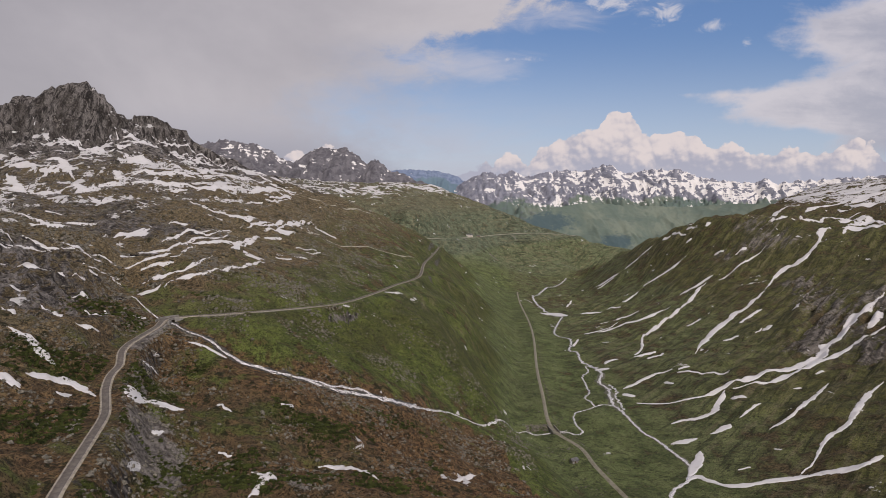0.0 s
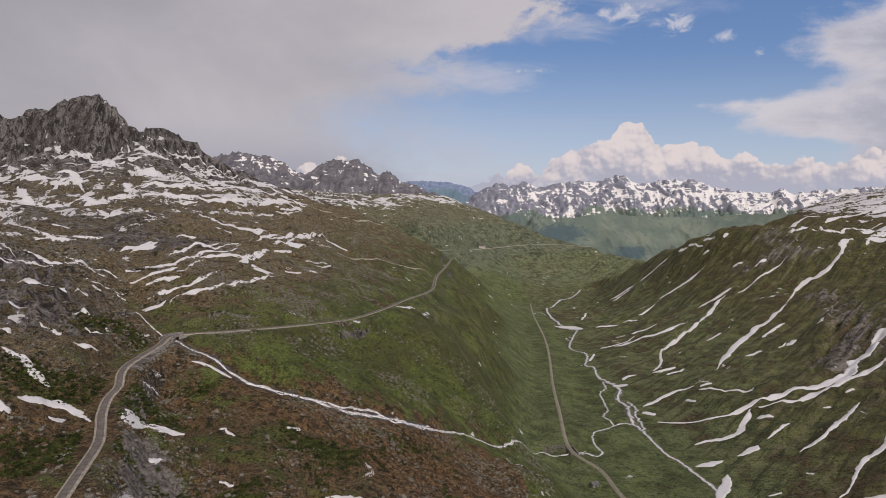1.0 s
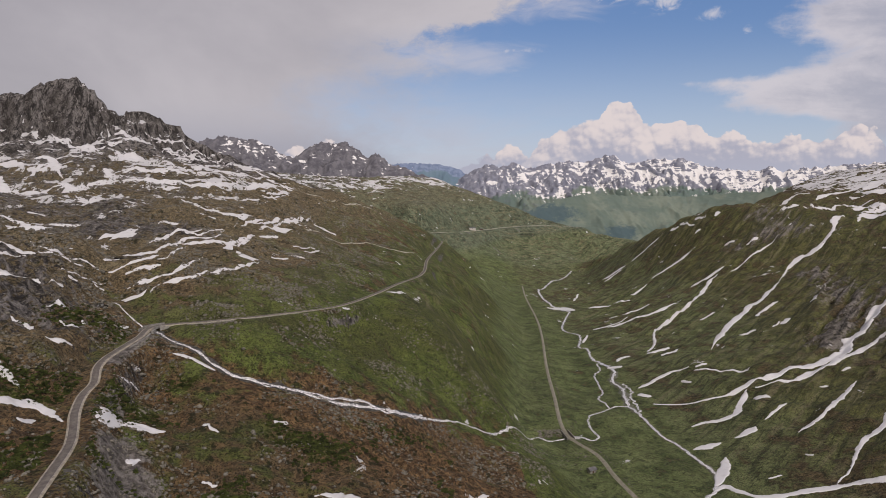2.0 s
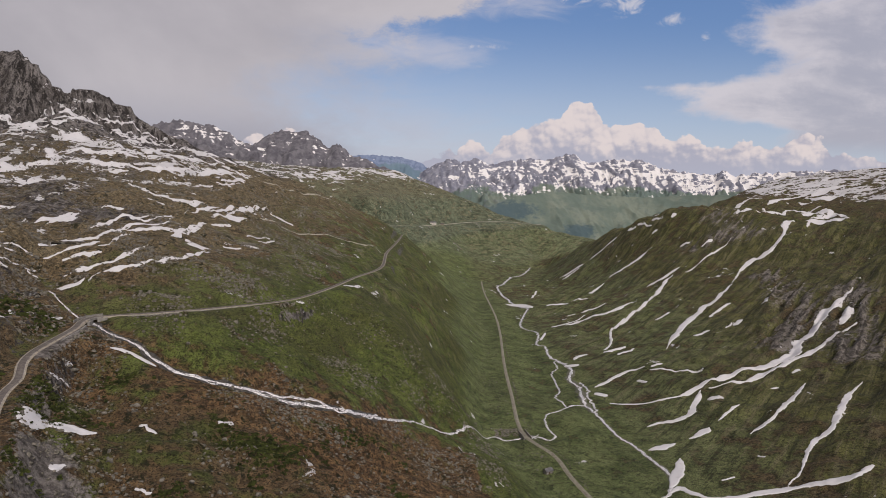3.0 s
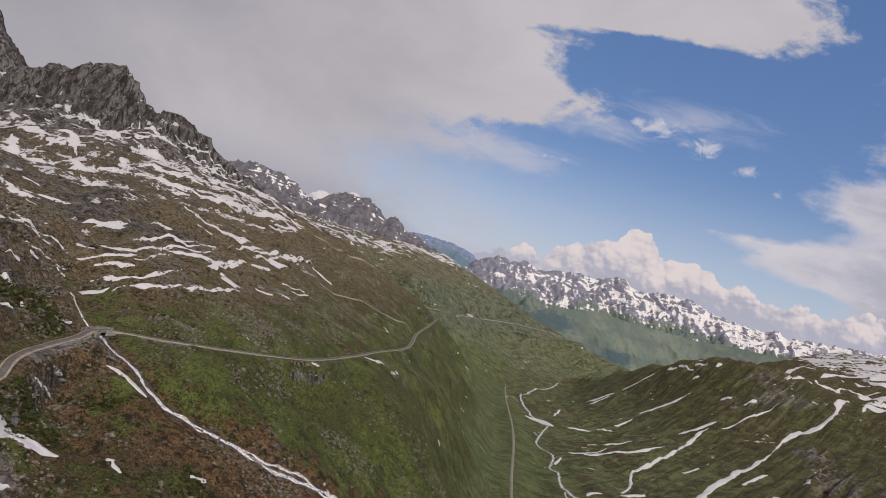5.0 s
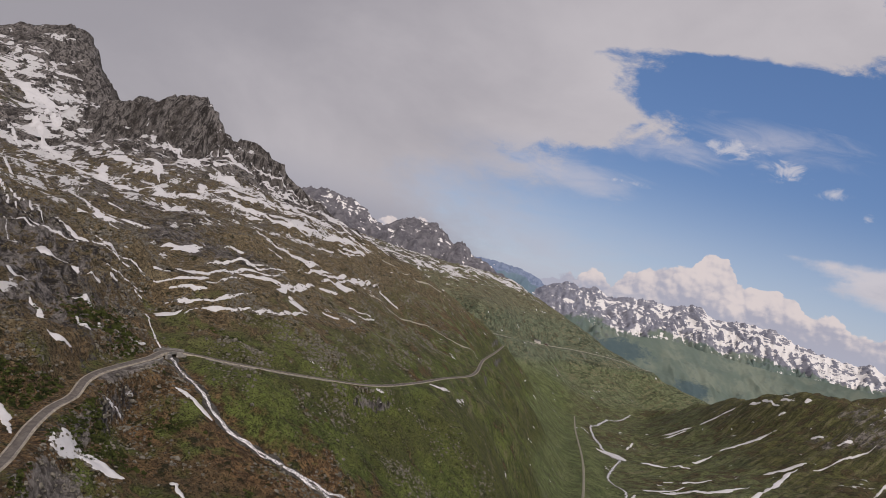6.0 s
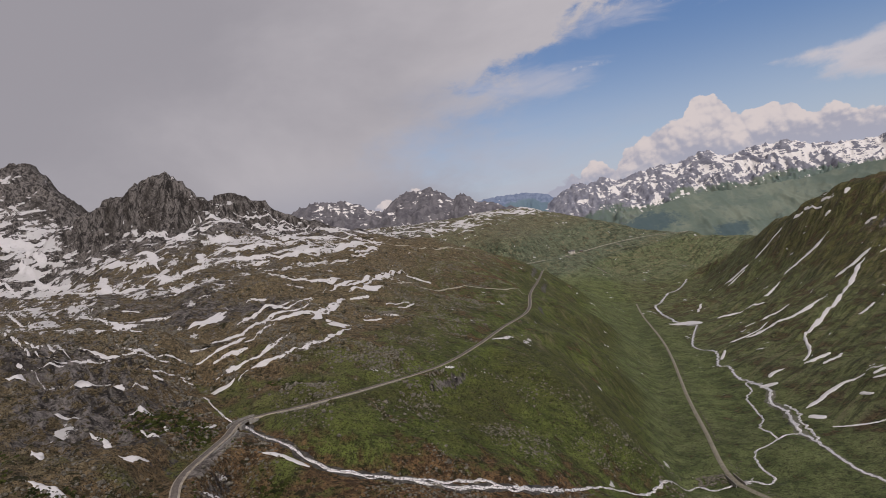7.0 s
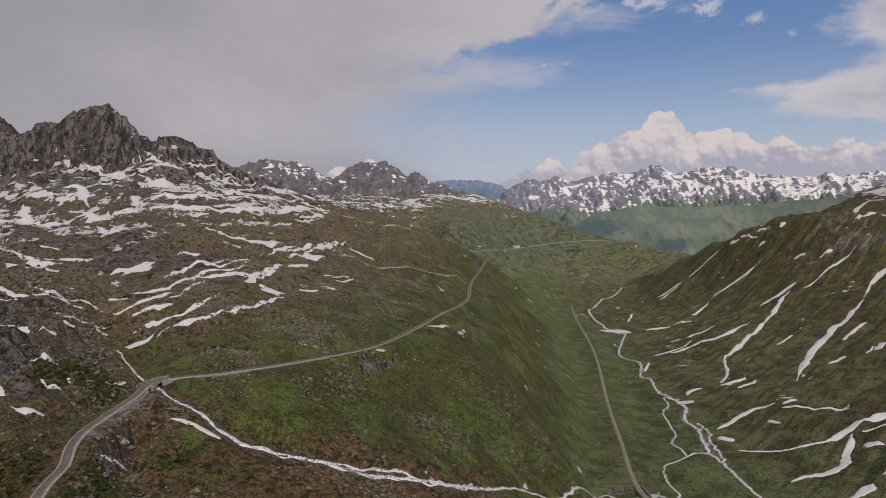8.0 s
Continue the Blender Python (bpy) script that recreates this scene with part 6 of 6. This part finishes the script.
# ---- tarns ----
def tarn(x, y, rx, ry, turn, seed):
    a = np.linspace(0, 2 * math.pi, 40, endpoint=False)
    r = 1 + 0.35 * fbm(np.cos(a) * 1.3 + seed, np.sin(a) * 1.3, 3, seed)
    px, py = rx * r * np.cos(a), ry * r * np.sin(a)
    qx, qy = x + px * math.cos(turn) - py * math.sin(turn), y + px * math.sin(turn) + py * math.cos(turn)
    z = float(lie(x, y)) - 0.8
    bm = bmesh.new()
    top = [bm.verts.new((u, v, z)) for u, v in zip(qx, qy)]
    low = [bm.verts.new((u, v, z - 3)) for u, v in zip(qx, qy)]
    bm.faces.new(top)
    for i in range(40):
        bm.faces.new((low[i], low[(i + 1) % 40], top[(i + 1) % 40], top[i]))
    me = bpy.data.meshes.new("tarn")
    bm.to_mesh(me)
    bm.free()
    me.materials.append(TARN)
    tagged(new("tarn", me), "small dark tarn between snow patches and heath", "pond", kind="structure")


# ---- helpers for built things ----
def part(name, bm, material, parent, label=""):
    bmesh.ops.recalc_face_normals(bm, faces=bm.faces)
    me = bpy.data.meshes.new(name)
    bm.to_mesh(me)
    bm.free()
    me.materials.append(material)
    ob = new(name, me)
    ob.parent = parent
    if label:
        tagged(ob, label)
    return ob


def box(bm, x0, x1, y0, y1, z0, z1):
    v = [bm.verts.new((x, y, z)) for z in (z0, z1) for x, y in ((x0, y0), (x1, y0), (x1, y1), (x0, y1))]
    for f in ((0, 3, 2, 1), (4, 5, 6, 7), (0, 1, 5, 4), (1, 2, 6, 5), (2, 3, 7, 6), (3, 0, 4, 7)):
        bm.faces.new([v[i] for i in f])


def one_box(name, dims, material, parent, label=""):
    bm = bmesh.new()
    box(bm, *dims)
    return part(name, bm, material, parent, label)


def house(name, x, y, turn, w, d, h, rise, walls, label, category, windows, storeys=1):
    """A house with a gable roof, openings cut as set-in panes with frames."""
    z = float(surface(x, y))
    root = tagged(new(name), label, category)
    root.matrix_world = pose(x, y, z, 0, 0, turn)
    t = 0.4
    for dims in ((-w / 2, w / 2, -d / 2, -d / 2 + t, -3, h), (-w / 2, w / 2, d / 2 - t, d / 2, -3, h),
                 (-w / 2, -w / 2 + t, -d / 2 + t, d / 2 - t, -3, h), (w / 2 - t, w / 2, -d / 2 + t, d / 2 - t, -3, h)):
        one_box("wall", dims, walls, root)
    for sx in (-w / 2, w / 2 - t):
        bm = bmesh.new()
        tri = [bm.verts.new((sx + k * t, yy, zz)) for k in (0, 1) for yy, zz in ((-d / 2, h), (d / 2, h), (0, h + rise))]
        bm.faces.new(tri[:3])
        bm.faces.new(tri[3:])
        for i in range(3):
            bm.faces.new((tri[i], tri[(i + 1) % 3], tri[3 + (i + 1) % 3], tri[3 + i]))
        part("gable", bm, walls, root)
    for s in (-1, 1):
        bm = bmesh.new()
        o = 0.5
        q = [(-w / 2 - o, s * (d / 2 + o), h - o * rise / (d / 2)), (w / 2 + o, s * (d / 2 + o), h - o * rise / (d / 2)), (w / 2 + o, 0, h + rise), (-w / 2 - o, 0, h + rise)]
        a = [bm.verts.new(p) for p in q]
        b = [bm.verts.new((p[0], p[1], p[2] + 0.25)) for p in q]
        bm.faces.new(a)
        bm.faces.new(b)
        for i in range(4):
            bm.faces.new((a[i], a[(i + 1) % 4], b[(i + 1) % 4], b[i]))
        part("roof", bm, ROOF, root)
    for k in range(windows):
        for st in range(storeys):
            cx = -w / 2 + w * (k + 0.5) / windows
            zz = 1.0 + st * 2.8
            if st == 0 and k == windows // 2:
                one_box("door", (cx - 0.5, cx + 0.5, -d / 2 - 0.05, -d / 2 + 0.1, 0, 2.0), DARK_WOOD, root)
                continue
            win = one_box("window", (cx - 0.55, cx + 0.55, -d / 2 - 0.04, -d / 2 + 0.1, zz, zz + 1.3), DARK_WOOD, root)
            one_box("pane", (cx - 0.45, cx + 0.45, -d / 2 - 0.06, -d / 2 - 0.03, zz + 0.1, zz + 1.2), GLASS, win)
    return root


# ---- road bridge over the creek, retaining walls ----
def along_road(i0, i1, side, name, top, depth, thick, label, category, root=None):
    """A masonry wall that follows the road's edge."""
    p = fine_road[i0:i1]
    t = np.gradient(p[:, :2], axis=0)
    t /= np.linalg.norm(t, axis=1)[:, None]
    n = np.c_[t[:, 1], -t[:, 0]] * side
    bm = bmesh.new()
    rows = []
    for q, m in zip(p, n):
        ring = []
        for off, z in ((3.4, q[2] + top), (3.4 + thick, q[2] + top), (3.4 + thick + depth * 0.12, q[2] - depth), (3.4, q[2] - depth)):
            ring.append(bm.verts.new((q[0] + m[0] * off, q[1] + m[1] * off, z)))
        rows.append(ring)
    for a, b in zip(rows[:-1], rows[1:]):
        for i in range(4):
            bm.faces.new((a[i], a[(i + 1) % 4], b[(i + 1) % 4], b[i]))
    bm.faces.new(rows[0])
    bm.faces.new(rows[-1])
    if root:
        return part(name, bm, MASONRY, root)
    bmesh.ops.recalc_face_normals(bm, faces=bm.faces)
    me = bpy.data.meshes.new(name)
    bm.to_mesh(me)
    bm.free()
    me.materials.append(MASONRY)
    return tagged(new(name, me), label, category)


def nearest_on(line, x, y):
    return int(np.argmin(np.hypot(line[:, 0] - x, line[:, 1] - y)))


ib = nearest_on(fine_road, -170, 382)
ia = nearest_on(fine_road, -162, 306)
bridge = tagged(new("road_bridge"), "short grey stone bridge carrying the pass road over the creek", "bridge")
along_road(ib - 4, ib + 3, 1, "parapet", 1.0, 0.4, 0.5, "", "", bridge)
along_road(ib - 4, ib + 3, -1, "parapet", 1.0, 0.4, 0.5, "", "", bridge)
along_road(ib - 5, ib - 2, 1, "abutment", 0.1, 5.0, 1.2, "", "", bridge)
along_road(ib + 1, ib + 4, 1, "abutment", 0.1, 5.0, 1.2, "", "", bridge)
along_road(ia + 8, ib - 6, 1, "retaining_wall", 0.2, 4.5, 0.8, "grey stone retaining wall under the pass road", "wall")
along_road(ib + 6, ib + 30, 1, "retaining_wall", 0.2, 2.2, 0.7, "low stone wall along the pass road's lower edge", "wall")
tarn(-227, 470, 8, 12, 0.9, 2)
tarn(-211, 394, 6, 9, 1.0, 5)

# ---- rail bridge, huts, path ----
ir = nearest_on(rail_line, 95, 509)
rail_bridge = tagged(new("rail_bridge"), "low stone railway bridge over the side creek", "bridge")
for s in (-1, 1):
    p0, p1 = rail_line[ir - 2], rail_line[ir + 2]
    d = np.array(p1[:2] - p0[:2])
    d /= np.linalg.norm(d)
    n = np.array((d[1], -d[0])) * s
    bm = bmesh.new()
    ring = []
    for q in (p0, p1):
        ring.append([bm.verts.new((q[0] + n[0] * o, q[1] + n[1] * o, q[2] + z)) for o, z in ((2.6, 1.0), (3.1, 1.0), (3.3, -3.0), (2.6, -3.0))])
    for i in range(4):
        bm.faces.new((ring[0][i], ring[0][(i + 1) % 4], ring[1][(i + 1) % 4], ring[1][i]))
    bm.faces.new(ring[0])
    bm.faces.new(ring[1])
    part("side_wall", bm, MASONRY, rail_bridge)
house("stone_hut", 95, 436, 25, 5.0, 4.0, 2.3, 1.2, MASONRY, "small grey stone hut beside the railway", "hut", 1)
house("mountain_inn", 88, 2068, 8, 20, 9, 6.5, 3.0, PLASTER, "pale two-storey inn beside the far road", "house", 6, 2)
house("barn", 118, 2076, 14, 9, 7, 4.0, 2.2, DARK_WOOD, "small dark barn beside the inn", "barn", 2, 1)
strip("footpath", curve_through([(-330, 880, 0), (-270, 930, 0), (-230, 990, 0), (-175, 1060, 0), (-120, 1180, 0)], 5.0), (-1.3, -0.8, 0, 0.8, 1.3), (-0.3, 0.3, 0.35, 0.3, -0.3), PATH, "faint trodden path over the pasture", "path", wobble=0.5, seed=5)
strip("footpath", curve_through([(-190, 770, 0), (-168, 800, 0), (-119, 896, 0), (-72, 921, 0), (-40, 960, 0)], 4.0), (-1.4, -0.9, 0, 0.9, 1.4), (-0.3, 0.25, 0.3, 0.25, -0.3), PATH,
      "pale trodden footpath across the upper slope", "path", wobble=0.5, seed=3)


# ---- boulders and dwarf shrubs ----
def lumpy_stone(seed, level=1):
    """A rough stone of about one metre."""
    rng = random.Random(seed)
    bm = bmesh.new()
    bmesh.ops.create_icosphere(bm, subdivisions=level, radius=0.5)
    flat, tall = rng.uniform(0.75, 1.3), rng.uniform(0.5, 0.9)
    for v in bm.verts:
        k = 1 + 0.55 * noise.noise(v.co * 2.1 + Vector((seed * 3.7, seed, 0)))
        v.co = Vector((v.co.x * flat * k, v.co.y / flat * k, v.co.z * tall * k))
    return bm


def stone_arrays(seed):
    bm = lumpy_stone(seed)
    bm.verts.ensure_lookup_table()
    co, faces = np.array([v.co[:] for v in bm.verts]), np.array([[v.index for v in f.verts] for f in bm.faces])
    bm.free()
    return co, faces


def strewn(name, shapes, spots, sizes, material, label, sink):
    rng = np.random.RandomState(len(spots))
    co, faces, at_vert = [], [], 0
    for (x, y, z), s in zip(spots, sizes):
        c, f = shapes[rng.randint(len(shapes))]
        a = rng.uniform(0, 6.28)
        q = c * s * rng.uniform(0.8, 1.25, 3)
        q = np.c_[q[:, 0] * math.cos(a) - q[:, 1] * math.sin(a) + x, q[:, 0] * math.sin(a) + q[:, 1] * math.cos(a) + y, q[:, 2] + z + s * sink]
        co.append(q)
        faces.append(f + at_vert)
        at_vert += len(c)
    me = raw_mesh(name, np.vstack(co), np.vstack(faces), False)
    me.materials.append(material)
    return tagged(new(name, me), label, name, kind="stuff")


def scatter(count, x0, x1, y0, y1, weight, seed):
    rng = np.random.RandomState(seed)
    x, y = rng.uniform(x0, x1, count * 6), rng.uniform(y0, y1, count * 6)
    off = np.minimum(near_line(x, y, ROAD_CURVE[::2])[0] - 6, near_line(x, y, RAIL_CURVE[::2])[0] - 5)
    keep = (rng.uniform(0, 1, len(x)) < weight(x, y)) & (off > 0)
    x, y = x[keep][:count], y[keep][:count]
    return np.c_[x, y, surface(x, y)]


def stony(x, y):
    """Stones lie in streaks and fans on the near slopes."""
    return np.clip(0.16 + 2.0 * fbm(x / 40, y / 40, 4, 91) + 0.9 * np.exp(-(near_line(x - 9, y + 4, ROAD[:12])[0] / 14) ** 2), 0.02, 1) * np.where(y < 480, 1.0, 0.55) * np.where((x > -40) & (y < 330), 0.55, 1.0)


rng = np.random.RandomState(5)
STONES = [stone_arrays(k) for k in range(10)]
spots = scatter(14000, -330, 60, 150, 520, stony, 11)
strewn("boulders", STONES, spots, 0.4 + 2.6 * rng.beta(1.0, 4.5, len(spots)), BOULDER, "pale granite boulders strewn over heath and grass", 0.1)
spots = scatter(2600, -140, 110, 380, 1000, stony, 12)
strewn("stones", STONES, spots, 0.4 + 0.9 * rng.beta(1.2, 5, len(spots)) * 2.2, BOULDER, "pale stones scattered on the green slope", 0.1)
spots = scatter(9000, -480, -60, 400, 1000, stony, 13)
strewn("blocks", STONES, spots, 0.9 + 1.6 * rng.beta(1.2, 4, len(spots)) * 2.0, BOULDER, "grey rock blocks on the upper benches", 0.1)

beside = np.array([p for p in rail_line if 400 < p[1] < 950])
beside = np.repeat(beside, 3, 0)[:, :2] + np.c_[4.2 + 4.5 * rng.beta(1, 2.5, 3 * len(beside)), rng.uniform(-2, 2, 3 * len(beside))]
beside = beside[fbm(beside[:, 0] / 30, beside[:, 1] / 22, 2, 77) > 0.05]
strewn("cobbles", STONES, np.c_[beside, surface(beside[:, 0], beside[:, 1])], 0.5 + 1.1 * rng.beta(1, 3, len(beside)), BOULDER, "pale cobbles heaped beside the railway", 0.1)
bank = np.c_[rng.uniform(70, 90, 130), rng.uniform(508, 520, 130)]
strewn("riprap", STONES, np.c_[bank, surface(bank[:, 0], bank[:, 1])], 0.9 + 1.6 * rng.beta(1.5, 3, len(bank)), BOULDER, "grey riprap blocks beside the creek at the railway", 0.15)


def clump(seed):
    """A low cushion of leafy twigs."""
    r = np.random.RandomState(seed)
    co, faces = [], []
    for k in range(22):
        a, e = r.uniform(0, 6.28), r.uniform(0.15, 1.45)
        c = np.array((math.cos(a) * math.cos(e), math.sin(a) * math.cos(e), math.sin(e) * 0.42)) * r.uniform(0.25, 0.55)
        u, v = r.normal(size=3), r.normal(size=3)
        u, v = u / np.linalg.norm(u) * 0.17, v / np.linalg.norm(v) * 0.13
        co += [c - u - v, c + u - v, c + u + v, c - u + v]
        faces.append([4 * k, 4 * k + 1, 4 * k + 2, 4 * k + 3])
    return np.array(co), np.array(faces)


def bushy(x, y):
    return smooth01(x, -225, -190) * np.clip(-0.1 + 2.4 * fbm(x / 42, y / 42, 5, 123) + 0.8 * fbm(x / 9, y / 9, 2, 125), 0.0, 1) * smooth01(near_line(x, y, CREEK)[0], 8, 30) * (1 - smooth01(y - np.interp(x, [p[0] for p in CREEK[4:18]], [p[1] for p in CREEK[4:18]]), -8, 6) * (x > -150))


CLUMPS = [clump(k) for k in range(8)]
spots = scatter(11000, -280, 0, 150, 420, bushy, 21)
strewn("dwarf_shrubs", CLUMPS, spots, 1.1 + 2.0 * rng.beta(1.3, 3, len(spots)), SHRUB, "dark green dwarf shrubs in patches on the heath", 0.05)

# the largest boulders, each one a stone by itself
big = []
for k in range(6):
    bm = lumpy_stone(40 + k, 2)
    me = bpy.data.meshes.new("boulder")
    bm.to_mesh(me)
    bm.free()
    me.materials.append(BOULDER)
    big.append(me)
for k, (x, y, z) in enumerate(scatter(90, -240, 40, 160, 420, stony, 31)):
    ob = new("boulder", big[k % 6])
    s = 1.6 + 2.0 * rng.beta(1.2, 3)
    ob.matrix_world = pose(x, y, z + 0.15 * s, 0, 0, 47 * k) @ Matrix.Diagonal((s, s, s, 1))
    tagged(ob, "large pale granite boulder resting on brown heath", "boulder", group="large boulders")
